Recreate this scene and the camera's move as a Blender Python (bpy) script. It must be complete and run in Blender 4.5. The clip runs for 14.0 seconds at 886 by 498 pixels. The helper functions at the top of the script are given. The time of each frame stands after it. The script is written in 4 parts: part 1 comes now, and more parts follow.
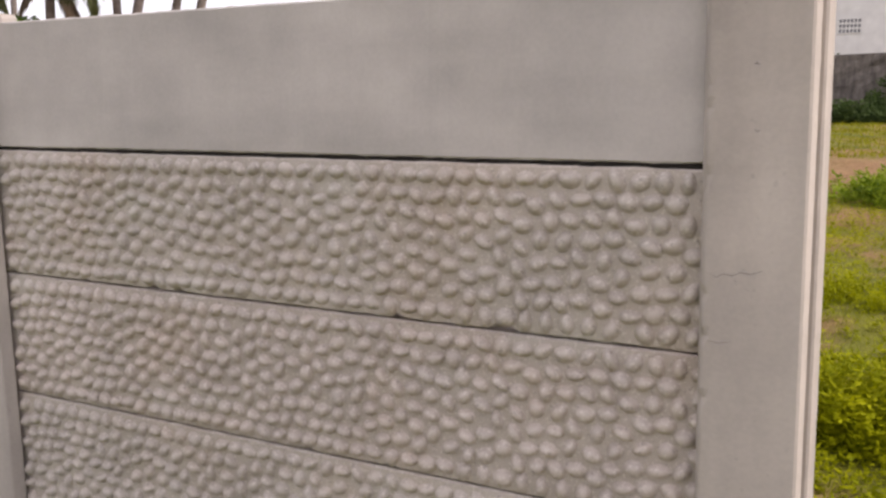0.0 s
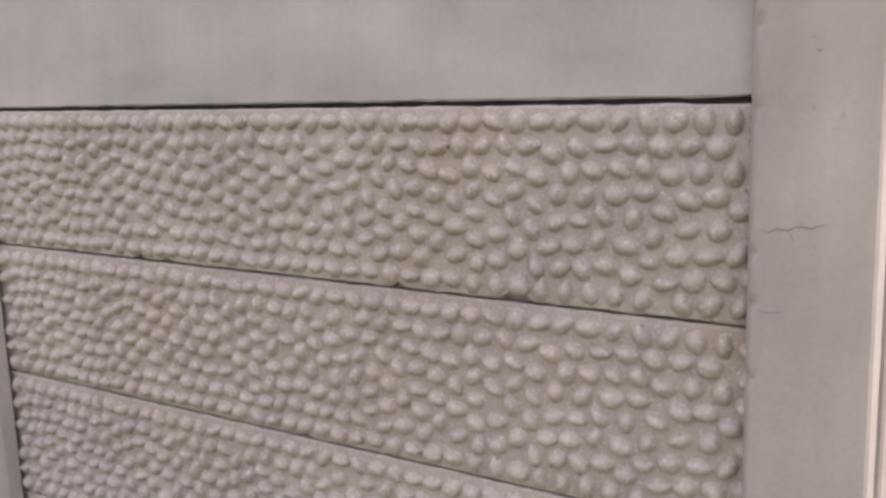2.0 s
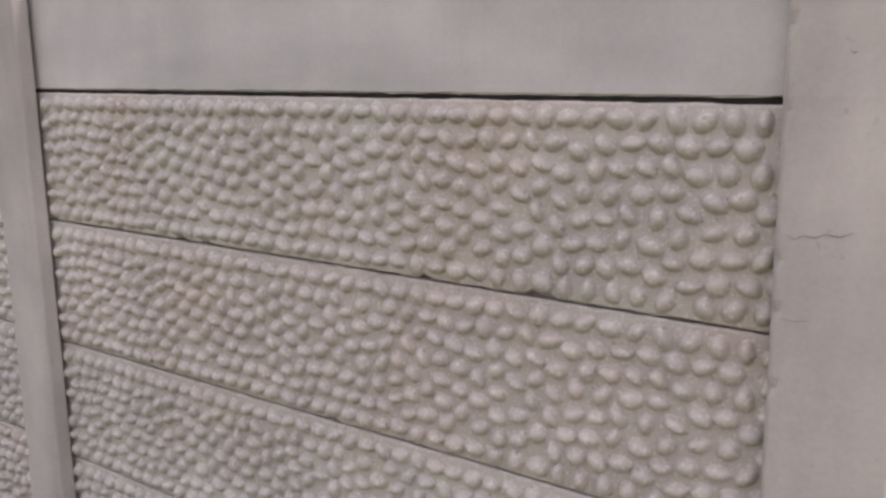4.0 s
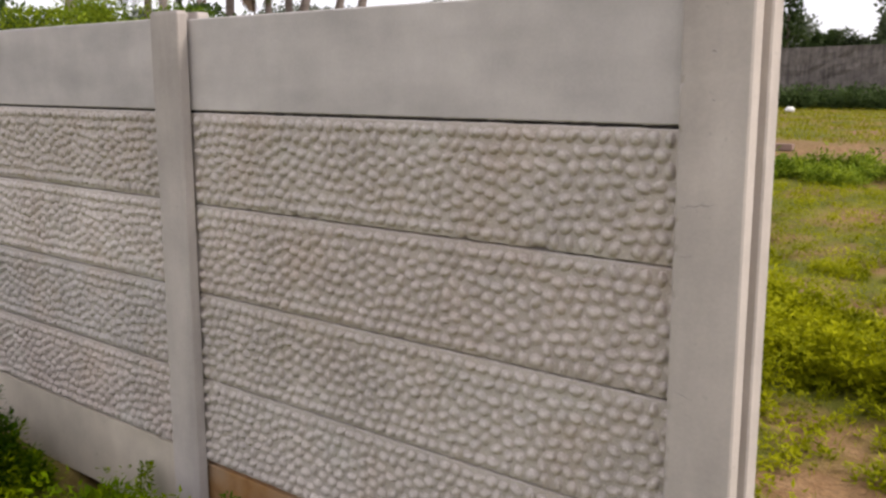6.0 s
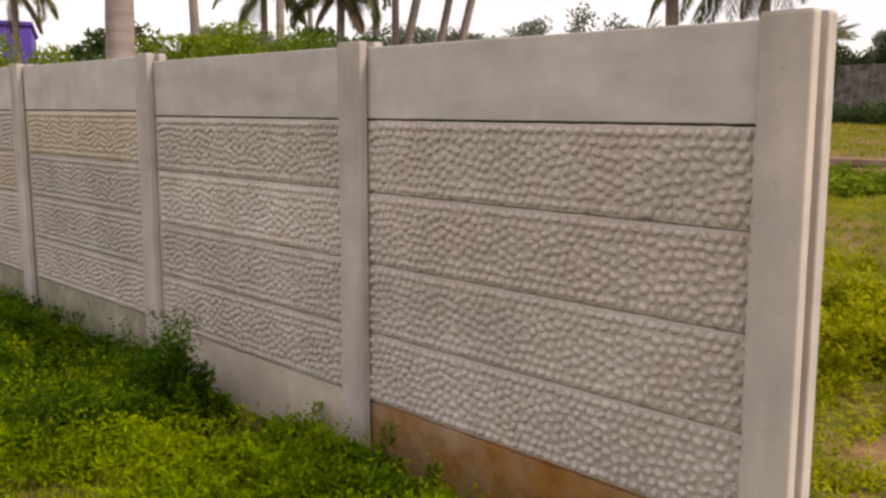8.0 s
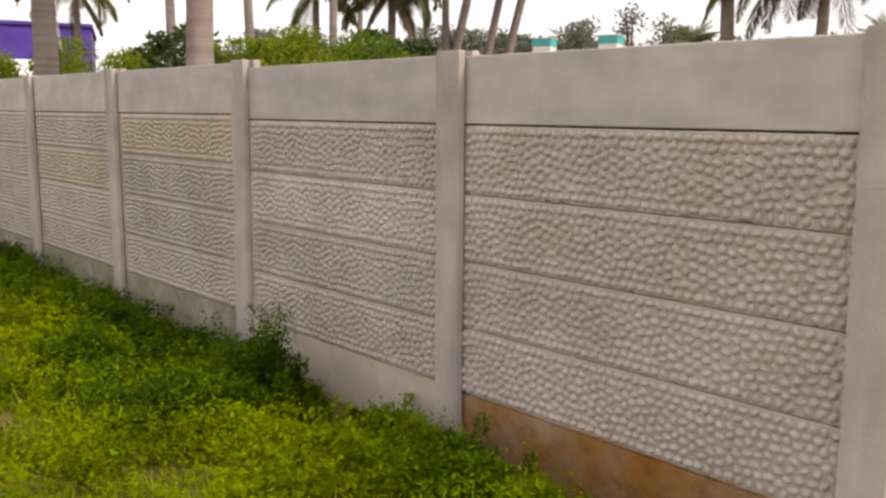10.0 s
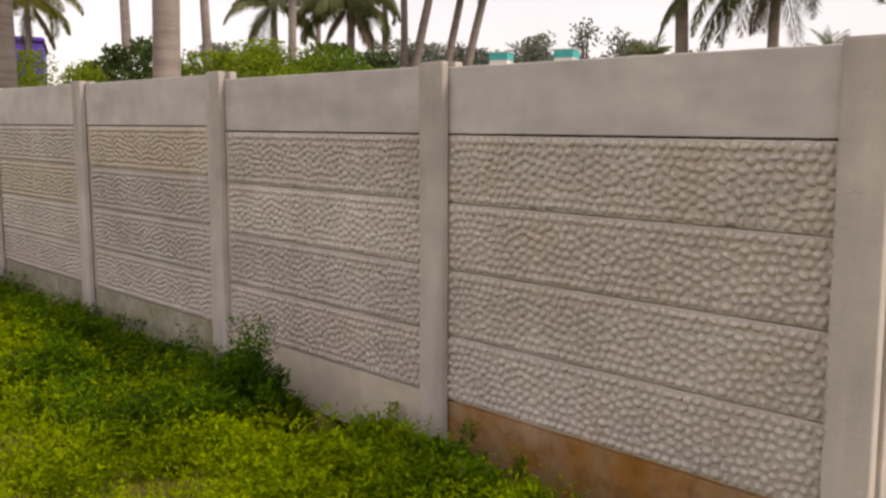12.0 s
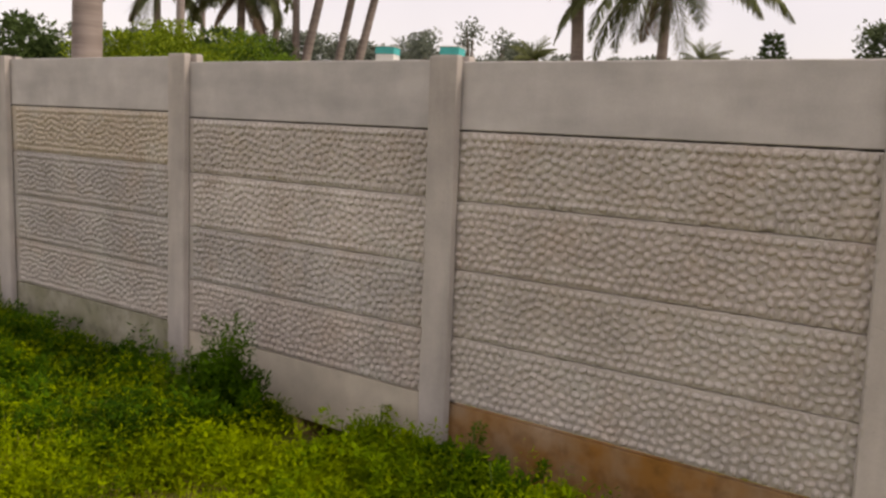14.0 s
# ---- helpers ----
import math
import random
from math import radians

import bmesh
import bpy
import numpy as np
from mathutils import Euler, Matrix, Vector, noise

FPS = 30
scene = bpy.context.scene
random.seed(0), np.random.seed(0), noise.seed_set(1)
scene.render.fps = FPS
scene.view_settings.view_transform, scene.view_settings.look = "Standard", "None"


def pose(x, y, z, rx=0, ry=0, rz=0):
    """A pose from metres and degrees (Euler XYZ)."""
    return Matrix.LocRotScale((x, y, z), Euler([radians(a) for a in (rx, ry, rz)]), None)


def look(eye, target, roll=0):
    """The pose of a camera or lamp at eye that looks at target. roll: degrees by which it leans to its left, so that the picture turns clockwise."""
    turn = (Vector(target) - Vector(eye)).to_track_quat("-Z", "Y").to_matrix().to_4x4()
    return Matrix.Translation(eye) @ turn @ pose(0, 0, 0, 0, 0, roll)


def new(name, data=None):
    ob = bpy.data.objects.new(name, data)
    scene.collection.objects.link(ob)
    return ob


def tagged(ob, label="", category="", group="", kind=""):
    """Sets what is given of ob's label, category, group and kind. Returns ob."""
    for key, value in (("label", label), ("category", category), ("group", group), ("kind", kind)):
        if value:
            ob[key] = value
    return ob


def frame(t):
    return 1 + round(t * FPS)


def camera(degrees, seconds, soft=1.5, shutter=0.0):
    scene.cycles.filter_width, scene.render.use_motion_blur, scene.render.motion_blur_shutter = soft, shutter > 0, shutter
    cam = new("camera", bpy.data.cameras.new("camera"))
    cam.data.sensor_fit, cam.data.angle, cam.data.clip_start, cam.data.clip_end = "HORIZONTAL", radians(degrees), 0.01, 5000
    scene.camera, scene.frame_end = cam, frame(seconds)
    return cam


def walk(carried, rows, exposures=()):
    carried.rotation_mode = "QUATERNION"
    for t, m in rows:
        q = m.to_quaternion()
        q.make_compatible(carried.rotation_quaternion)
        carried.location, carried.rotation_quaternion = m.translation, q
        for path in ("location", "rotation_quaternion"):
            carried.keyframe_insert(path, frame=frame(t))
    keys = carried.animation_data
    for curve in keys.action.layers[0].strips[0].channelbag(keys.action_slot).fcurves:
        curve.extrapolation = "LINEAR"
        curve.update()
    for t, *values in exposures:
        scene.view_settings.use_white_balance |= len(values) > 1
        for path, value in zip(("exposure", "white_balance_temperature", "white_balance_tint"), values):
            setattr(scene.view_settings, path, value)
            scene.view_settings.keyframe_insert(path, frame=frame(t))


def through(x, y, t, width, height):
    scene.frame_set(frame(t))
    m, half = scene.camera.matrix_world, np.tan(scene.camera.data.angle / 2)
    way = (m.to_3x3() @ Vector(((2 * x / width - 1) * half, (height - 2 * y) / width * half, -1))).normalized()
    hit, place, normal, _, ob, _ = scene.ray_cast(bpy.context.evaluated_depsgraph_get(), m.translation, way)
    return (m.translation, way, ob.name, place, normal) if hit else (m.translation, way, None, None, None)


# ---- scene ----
cam = camera(56.96, 14.0, soft=2.6)


def shot(x, y, z, yaw, pitch, roll):
    """A camera pose: yaw from +y towards +x, pitch up and roll, in degrees."""
    a, b = radians(yaw), radians(pitch)
    d = Vector((math.sin(a) * math.cos(b), math.cos(a) * math.cos(b), math.sin(b)))
    return look((x, y, z), Vector((x, y, z)) + d, roll)


PATH = [
    (0.0, shot(0.1763, -1.3550, 1.5050, -25.201, -9.088, 0.147)),
    (0.5, shot(0.1751, -1.3800, 1.5039, -24.611, -10.367, -0.018)),
    (1.0, shot(0.1887, -1.4000, 1.4898, -24.206, -11.344, 0.297)),
    (1.5, shot(0.1963, -1.3457, 1.4566, -25.875, -10.800, -0.067)),
    (2.0, shot(0.1643, -1.1491, 1.4254, -28.916, -9.870, -0.662)),
    (2.2, shot(0.1561, -1.0816, 1.4249, -29.950, -10.334, -0.935)),
    (4.3, shot(0.2453, -1.1389, 1.4554, -33.517, -11.498, 0.334)),
    (4.5, shot(0.2800, -1.1950, 1.4608, -33.669, -11.643, 0.296)),
    (5.0, shot(0.3895, -1.3752, 1.4792, -34.234, -11.736, 0.174)),
    (5.5, shot(0.5361, -1.5659, 1.4821, -34.967, -11.003, 0.543)),
    (6.0, shot(0.6235, -1.7367, 1.4796, -35.828, -10.326, 0.892)),
    (6.5, shot(0.6680, -1.8514, 1.4680, -37.579, -9.849, 1.022)),
    (7.0, shot(0.7323, -2.0078, 1.4455, -39.232, -9.332, 1.138)),
    (7.5, shot(0.8166, -2.2001, 1.4717, -40.432, -9.634, 1.071)),
    (8.0, shot(0.9401, -2.3537, 1.4409, -42.612, -9.126, 0.719)),
    (8.5, shot(0.9472, -2.4515, 1.4610, -45.092, -9.452, 0.106)),
    (8.7, shot(0.9075, -2.5418, 1.4692, -45.067, -9.481, 0.237)),
    (10.8, shot(0.8938, -2.6779, 1.4527, -45.813, -8.924, 1.164)),
    (11.0, shot(0.9217, -2.6986, 1.4517, -45.493, -8.839, 0.943)),
    (11.5, shot(0.9124, -2.7057, 1.4497, -44.290, -8.628, 0.825)),
    (12.0, shot(0.8386, -2.7445, 1.4428, -42.686, -8.191, 0.625)),
    (12.5, shot(0.6625, -2.7655, 1.4414, -41.183, -6.917, 0.319)),
    (13.0, shot(0.4855, -2.7907, 1.4671, -39.313, -6.293, 0.440)),
    (13.5, shot(0.4096, -2.9131, 1.4520, -36.628, -7.245, 1.562)),
    (14.0, shot(0.3170, -3.0361, 1.4319, -33.944, -8.326, 2.746)),
]
EXPOSURES = [(0.0, 0.42, 6950, 19), (0.5, 0.38, 6950, 19), (1.5, 0.52, 6950, 21), (2.0, 0.55, 6650, 21), (4.5, 0.46, 6500, 19), (5.0, 0.37, 6600, 18), (6.0, 0.37, 6850, 16), (7.0, 0.22, 7350, 18), (8.0, 0.27, 7600, 18), (8.5, 0.37, 7600, 17), (11.0, 0.34, 7600, 17), (12.0, 0.19, 7600, 18), (12.5, 0.19, 7600, 18), (13.0, 0.08, 7600, 18), (14.0, 0.04, 7600, 18)]
walk(cam, PATH, EXPOSURES)

# ---------- world and sun: thin bright overcast ----------
world = bpy.data.worlds.new("overcast_sky")
scene.world = world
world.use_nodes = True
wn, wl = world.node_tree.nodes, world.node_tree.links
wn.clear()
sky = wn.new("ShaderNodeTexSky")
sky.sky_type, sky.sun_disc = "NISHITA", False
sky.sun_elevation, sky.sun_rotation = radians(45), radians(71)
bg_sky = wn.new("ShaderNodeBackground")
bg_sky.inputs[1].default_value = 0.05
wl.new(sky.outputs[0], bg_sky.inputs[0])
cloud = wn.new("ShaderNodeTexNoise")
cloud.inputs["Scale"].default_value, cloud.inputs["Detail"].default_value = 2.2, 5
cr = wn.new("ShaderNodeValToRGB")
cr.color_ramp.elements[0].color, cr.color_ramp.elements[0].position = (0.80, 0.783, 0.815, 1), 0.3
cr.color_ramp.elements[1].color, cr.color_ramp.elements[1].position = (0.96, 0.932, 0.955, 1), 0.7
wl.new(cloud.outputs["Fac"], cr.inputs[0])
coord = wn.new("ShaderNodeTexCoord")
height = wn.new("ShaderNodeSeparateXYZ")
wl.new(coord.outputs["Generated"], height.inputs[0])
dome = wn.new("ShaderNodeValToRGB")
dome.color_ramp.elements.new(0.15)
dome.color_ramp.elements.new(0.45)
for el, (p, v) in zip(dome.color_ramp.elements, ((0.0, 0.58), (0.15, 0.59), (0.45, 0.64), (1.0, 0.74))):
    el.position, el.color = p, (v * (0.97 + 0.03 * p), v * (0.97 + 0.03 * p), v * (1.03 - 0.06 * p), 1)
wl.new(height.outputs["Z"], dome.inputs[0])
shade = wn.new("ShaderNodeMix")
shade.data_type, shade.blend_type = "RGBA", "MULTIPLY"
shade.inputs[0].default_value = 1.0
wl.new(cr.outputs[0], shade.inputs[6])
wl.new(dome.outputs[0], shade.inputs[7])
bg_cloud = wn.new("ShaderNodeBackground")
bg_cloud.inputs[1].default_value = 1.3
wl.new(shade.outputs[2], bg_cloud.inputs[0])
add = wn.new("ShaderNodeAddShader")
wl.new(bg_sky.outputs[0], add.inputs[0])
wl.new(bg_cloud.outputs[0], add.inputs[1])
wout = wn.new("ShaderNodeOutputWorld")
wl.new(add.outputs[0], wout.inputs[0])

sun = new("sun", bpy.data.lights.new("sun", "SUN"))
sun.data.energy, sun.data.angle, sun.data.color = 2.3, radians(11), (1.0, 0.95, 0.88)
sun.matrix_world = look((9.6, 3.3, 10.2), (0, 0, 0))


# ---------- materials ----------
def shader(name, rough=0.85):
    m = bpy.data.materials.new(name)
    m.use_nodes = True
    n, l = m.node_tree.nodes, m.node_tree.links
    b = n["Principled BSDF"]
    b.inputs["Roughness"].default_value = rough
    b.inputs["Specular IOR Level"].default_value = 0.25
    return m, n, l, b


def noise_fac(n, l, scale, detail=4, stretch=(1, 1, 1), rough=0.55):
    geo = n.new("ShaderNodeNewGeometry")
    mp = n.new("ShaderNodeMapping")
    mp.inputs["Scale"].default_value = stretch
    t = n.new("ShaderNodeTexNoise")
    t.inputs["Scale"].default_value, t.inputs["Detail"].default_value, t.inputs["Roughness"].default_value = scale, detail, rough
    l.new(geo.outputs["Position"], mp.inputs[0])
    l.new(mp.outputs[0], t.inputs["Vector"])
    return t.outputs["Fac"]


def ramp(n, l, fac, stops):
    r = n.new("ShaderNodeValToRGB")
    e = r.color_ramp.elements
    while len(e) < len(stops):
        e.new(0.5)
    for el, (p, c) in zip(e, stops):
        el.position, el.color = p, (*c, 1) if len(c) == 3 else c
    l.new(fac, r.inputs[0])
    return r.outputs[0]


def mix(n, l, fac, a, b, kind="MIX"):
    x = n.new("ShaderNodeMix")
    x.data_type, x.blend_type = "RGBA", kind
    for sock, v in ((x.inputs[0], fac), (x.inputs[6], a), (x.inputs[7], b)):
        if hasattr(v, "is_linked"):
            l.new(v, sock)
        else:
            sock.default_value = v if isinstance(v, (int, float)) else (*v, 1)
    return x.outputs[2]


def bump(n, l, b, fac, strength, dist=0.01):
    k = n.new("ShaderNodeBump")
    k.inputs["Strength"].default_value, k.inputs["Distance"].default_value = strength, dist
    l.new(fac, k.inputs["Height"])
    l.new(k.outputs[0], b.inputs["Normal"])


def concrete(name, dark, light, streak=0.35, pits=0.5, tint=None, blotch=0.18, run_dir=(1.0, 1.0, 0.16)):
    m, n, l, b = shader(name, 0.88)
    big = noise_fac(n, l, 2.3, 5)
    col = ramp(n, l, big, [(0.3, dark), (0.7, light)])
    run = noise_fac(n, l, 5.0, 4, run_dir)
    col = mix(n, l, streak, col, ramp(n, l, run, [(0.32, [c * 0.55 for c in dark]), (0.62, [min(1, c * 1.12) for c in light])]))
    grain = noise_fac(n, l, 120, 4)
    mid = noise_fac(n, l, 6.5, 5)
    col = mix(n, l, blotch, col, ramp(n, l, mid, [(0.3, (0.34, 0.34, 0.34)), (0.7, (0.64, 0.63, 0.62))]), "OVERLAY")
    col = mix(n, l, 0.045, col, ramp(n, l, grain, [(0.35, (0.1, 0.1, 0.1)), (0.65, (0.75, 0.73, 0.7))]), "OVERLAY")
    info = n.new("ShaderNodeObjectInfo")
    col = mix(n, l, 0.25, col, ramp(n, l, info.outputs["Random"], [(0.0, (0.36, 0.36, 0.36)), (1.0, (0.62, 0.6, 0.57))]), "OVERLAY")
    pit = noise_fac(n, l, 38, 2)
    col = mix(n, l, ramp(n, l, pit, [(0.70, (0, 0, 0)), (0.76, (pits, pits, pits))]), col, [c * 0.42 for c in dark])
    if tint:
        col = mix(n, l, ramp(n, l, noise_fac(n, l, 4.0, 4), [(0.32, (0.25,) * 3), (0.62, (1.0,) * 3)]), col, tint)
        grime = ramp(n, l, noise_fac(n, l, 13.0, 8), [(0.48, (0, 0, 0)), (0.74, (0.55,) * 3)])
        col = mix(n, l, grime, col, [c * 0.35 for c in tint])
    l.new(col, b.inputs["Base Color"])
    bump(n, l, b, mix(n, l, 0.5, grain, pit), 0.2, 0.003)
    return m


M_POST = concrete("post_concrete", (0.388, 0.353, 0.327), (0.52, 0.477, 0.441), 0.4, 0.2, None, 0.3)
M_SMOOTH = concrete("smooth_panel_concrete", (0.43, 0.408, 0.392), (0.585, 0.556, 0.536), 0.22, 0.06, None, 0.28, (0.3, 1.0, 1.2))
M_PEBBLE = concrete("pebble_panel_concrete", (0.40, 0.360, 0.325), (0.53, 0.482, 0.438), 0.1, 0.12)
M_PINK = concrete("pinkish_pebble_panel_concrete", (0.404, 0.353, 0.318), (0.532, 0.473, 0.428), 0.1, 0.12)
M_COOL = concrete("bluish_pebble_panel_concrete", (0.365, 0.336, 0.314), (0.485, 0.453, 0.425), 0.1, 0.12)
M_PALE = concrete("pale_pebble_panel_concrete", (0.465, 0.422, 0.388), (0.61, 0.56, 0.517), 0.1, 0.12)
M_GREENISH = concrete("greenish_pebble_panel_concrete", (0.40, 0.368, 0.318), (0.53, 0.49, 0.43), 0.1, 0.12)
M_OCHRE = concrete("ochre_panel_concrete", (0.415, 0.352, 0.275), (0.54, 0.467, 0.37), 0.12, 0.12)
M_MUD = concrete("mud_stained_concrete", (0.27, 0.19, 0.12), (0.42, 0.31, 0.21), 0.35, 0.3, (0.28, 0.128, 0.027), 0.4)
M_PLINTH = concrete("plinth_concrete", (0.45, 0.40, 0.325), (0.57, 0.515, 0.43), 0.15, 0.3, None, 0.35)
M_PLINTH_STAINED = concrete("stained_plinth_concrete", (0.31, 0.29, 0.23), (0.46, 0.43, 0.36), 0.4, 0.3, (0.25, 0.24, 0.16), 0.4)
M_FARWALL = concrete("old_masonry", (0.10, 0.088, 0.08), (0.22, 0.195, 0.175), 0.45, 0.5, None, 0.5)


for m in (M_PEBBLE, M_PINK, M_COOL, M_PALE, M_GREENISH, M_OCHRE):
    pn, pl = m.node_tree.nodes, m.node_tree.links
    base_in = pn["Principled BSDF"].inputs["Base Color"]
    col = base_in.links[0].from_socket
    # brown earth stains, greenish damp blooms and pale worn specks
    earth = ramp(pn, pl, noise_fac(pn, pl, 3.1, 5), [(0.50, (0, 0, 0)), (0.70, (0.45,) * 3)])
    col = mix(pn, pl, earth, col, (0.43, 0.335, 0.26))
    damp_and_shade = ramp(pn, pl, noise_fac(pn, pl, 2.2, 4, (1.0, 1.0, 1.7)), [(0.30, (0.5,) * 3), (0.46, (0, 0, 0))])
    col = mix(pn, pl, damp_and_shade, col, (0.53, 0.52, 0.475))
    speck = ramp(pn, pl, noise_fac(pn, pl, 150, 3), [(0.54, (0, 0, 0)), (0.66, (0.62,) * 3)])
    col = mix(pn, pl, speck, col, (0.66, 0.61, 0.56))
    soot = ramp(pn, pl, noise_fac(pn, pl, 95, 3), [(0.60, (0, 0, 0)), (0.72, (0.6,) * 3)])
    col = mix(pn, pl, soot, col, (0.22, 0.19, 0.17))
    pl.new(col, base_in)
    p = m.node_tree.nodes["Principled BSDF"]
    p.inputs["Roughness"].default_value, p.inputs["Specular IOR Level"].default_value = 0.44, 0.5


def leaf_material(name, lo, hi, rough=0.6, through=0.32):
    m, n, l, b = shader(name, rough)
    b.inputs["Specular IOR Level"].default_value = 0.04
    geo = n.new("ShaderNodeNewGeometry")
    col = ramp(n, l, geo.outputs["Random Per Island"], [(0.0, lo), (1.0, hi)])
    patch = noise_fac(n, l, 2.0, 4)
    col = mix(n, l, 0.45, col, ramp(n, l, patch, [(0.38, [c * 0.5 for c in lo]), (0.62, hi)]))
    l.new(col, b.inputs["Base Color"])
    tr = n.new("ShaderNodeBsdfTranslucent")
    l.new(col, tr.inputs[0])
    ms = n.new("ShaderNodeMixShader")
    ms.inputs[0].default_value = through
    l.new(b.outputs[0], ms.inputs[1])
    l.new(tr.outputs[0], ms.inputs[2])
    l.new(ms.outputs[0], n["Material Output"].inputs[0])
    return m


M_WEED = leaf_material("weed_leaf", (0.035, 0.09, 0.001), (0.305, 0.395, 0.002))
M_WEED_MID = leaf_material("mid_green_weed_leaf", (0.045, 0.11, 0.001), (0.21, 0.32, 0.003))
# dark leaves by the wall, with the shade there included in the green
M_WEED_DARK_SHADED = leaf_material("dark_shaded_weed_leaf", (0.014, 0.05, 0.002), (0.075, 0.16, 0.003))
M_GRASS = leaf_material("grass_blade", (0.15, 0.19, 0.003), (0.40, 0.41, 0.010))
M_DRYGRASS = leaf_material("olive_grass_blade", (0.19, 0.20, 0.010), (0.36, 0.36, 0.025))
M_STRAW = leaf_material("straw_blade", (0.24, 0.23, 0.03), (0.50, 0.45, 0.12))
M_FIELD = leaf_material("field_weed_leaf", (0.14, 0.175, 0.003), (0.40, 0.41, 0.008))
M_BUSH = leaf_material("shrub_leaf", (0.07, 0.14, 0.008), (0.31, 0.39, 0.03))
M_BUSH_MID = leaf_material("mid_green_shrub_leaf", (0.045, 0.10, 0.008), (0.18, 0.28, 0.03))
M_TREE = leaf_material("tree_leaf", (0.035, 0.065, 0.02), (0.095, 0.14, 0.045))
# distance haze is mixed into the leaf colours of the next two
M_TREE_HAZE = leaf_material("haze_tinted_tree_leaf", (0.06, 0.085, 0.045), (0.15, 0.19, 0.09))
M_TREE_FAR_HAZE = leaf_material("haze_tinted_distant_leaf", (0.14, 0.17, 0.13), (0.25, 0.28, 0.22))
# M_FROND and M_FROND_DRY are lightened for the haze over the far palms
M_FROND = leaf_material("palm_leaflet", (0.095, 0.12, 0.05), (0.25, 0.275, 0.125))
M_FROND_YELLOW = leaf_material("palm_leaflet_yellowing", (0.14, 0.16, 0.02), (0.34, 0.32, 0.06))
M_FROND_PALE = leaf_material("pale_palm_leaflet", (0.12, 0.15, 0.07), (0.28, 0.31, 0.15))
M_FROND_DRY = leaf_material("dry_palm_leaflet", (0.19, 0.14, 0.10), (0.33, 0.25, 0.18))
M_DATE = leaf_material("date_palm_leaflet", (0.12, 0.15, 0.06), (0.26, 0.28, 0.12))


def plain(name, col, rough=0.7, var=0.25, scale=1.5):
    m, n, l, b = shader(name, rough)
    f = noise_fac(n, l, scale, 5)
    c = ramp(n, l, f, [(0.3, [v * (1 - var) for v in col]), (0.7, [min(1, v * (1 + var)) for v in col])])
    l.new(c, b.inputs["Base Color"])
    bump(n, l, b, noise_fac(n, l, scale * 30, 3), 0.15, 0.01)
    return m


M_PURPLE = plain("violet_paint", (0.10, 0.055, 0.36), 0.6, 0.15)
M_WHITE = plain("white_paint", (0.78, 0.77, 0.75), 0.6, 0.08)
M_TEAL = plain("turquoise_paint", (0.06, 0.46, 0.46), 0.6, 0.12)
M_DARKVENT = plain("grey_vent_opening", (0.18, 0.18, 0.19), 0.8, 0.2)
M_YELLOWP = plain("yellow_paint", (0.55, 0.40, 0.12), 0.6, 0.1)
M_SLAB = plain("weathered_slab", (0.25, 0.175, 0.14), 0.9, 0.3, 3)
M_CRACK = plain("crack_grime", (0.25, 0.228, 0.212), 0.95, 0.3, 20)
# near-black colour for the shaded gap under the coping
M_JOINT_SHADE = plain("joint_shade_black", (0.025, 0.022, 0.02), 0.95, 0.4, 30)
M_STEM = plain("green_stem", (0.055, 0.095, 0.012), 0.7, 0.3, 8)


def bark(name, dark, light, rings):
    m, n, l, b = shader(name, 0.95)
    c = ramp(n, l, noise_fac(n, l, 2.5, 5, (1, 1, 0.5)), [(0.3, dark), (0.7, light)])
    ring = noise_fac(n, l, 3.0, 3, (0.4, 0.4, rings))
    c = mix(n, l, 0.28, c, ramp(n, l, ring, [(0.38, [v * 0.55 for v in dark]), (0.6, light)]))
    l.new(c, b.inputs["Base Color"])
    bump(n, l, b, ring, 0.5, 0.02)
    return m


M_BARK = bark("palm_bark", (0.215, 0.175, 0.158), (0.345, 0.29, 0.262), 7)
# bark of the far palms, its colour lightened for haze
M_BARK_RED = bark("reddish_palm_bark", (0.20, 0.165, 0.15), (0.33, 0.28, 0.255), 3)
M_WOOD = bark("tree_bark", (0.08, 0.065, 0.05), (0.16, 0.13, 0.10), 1)


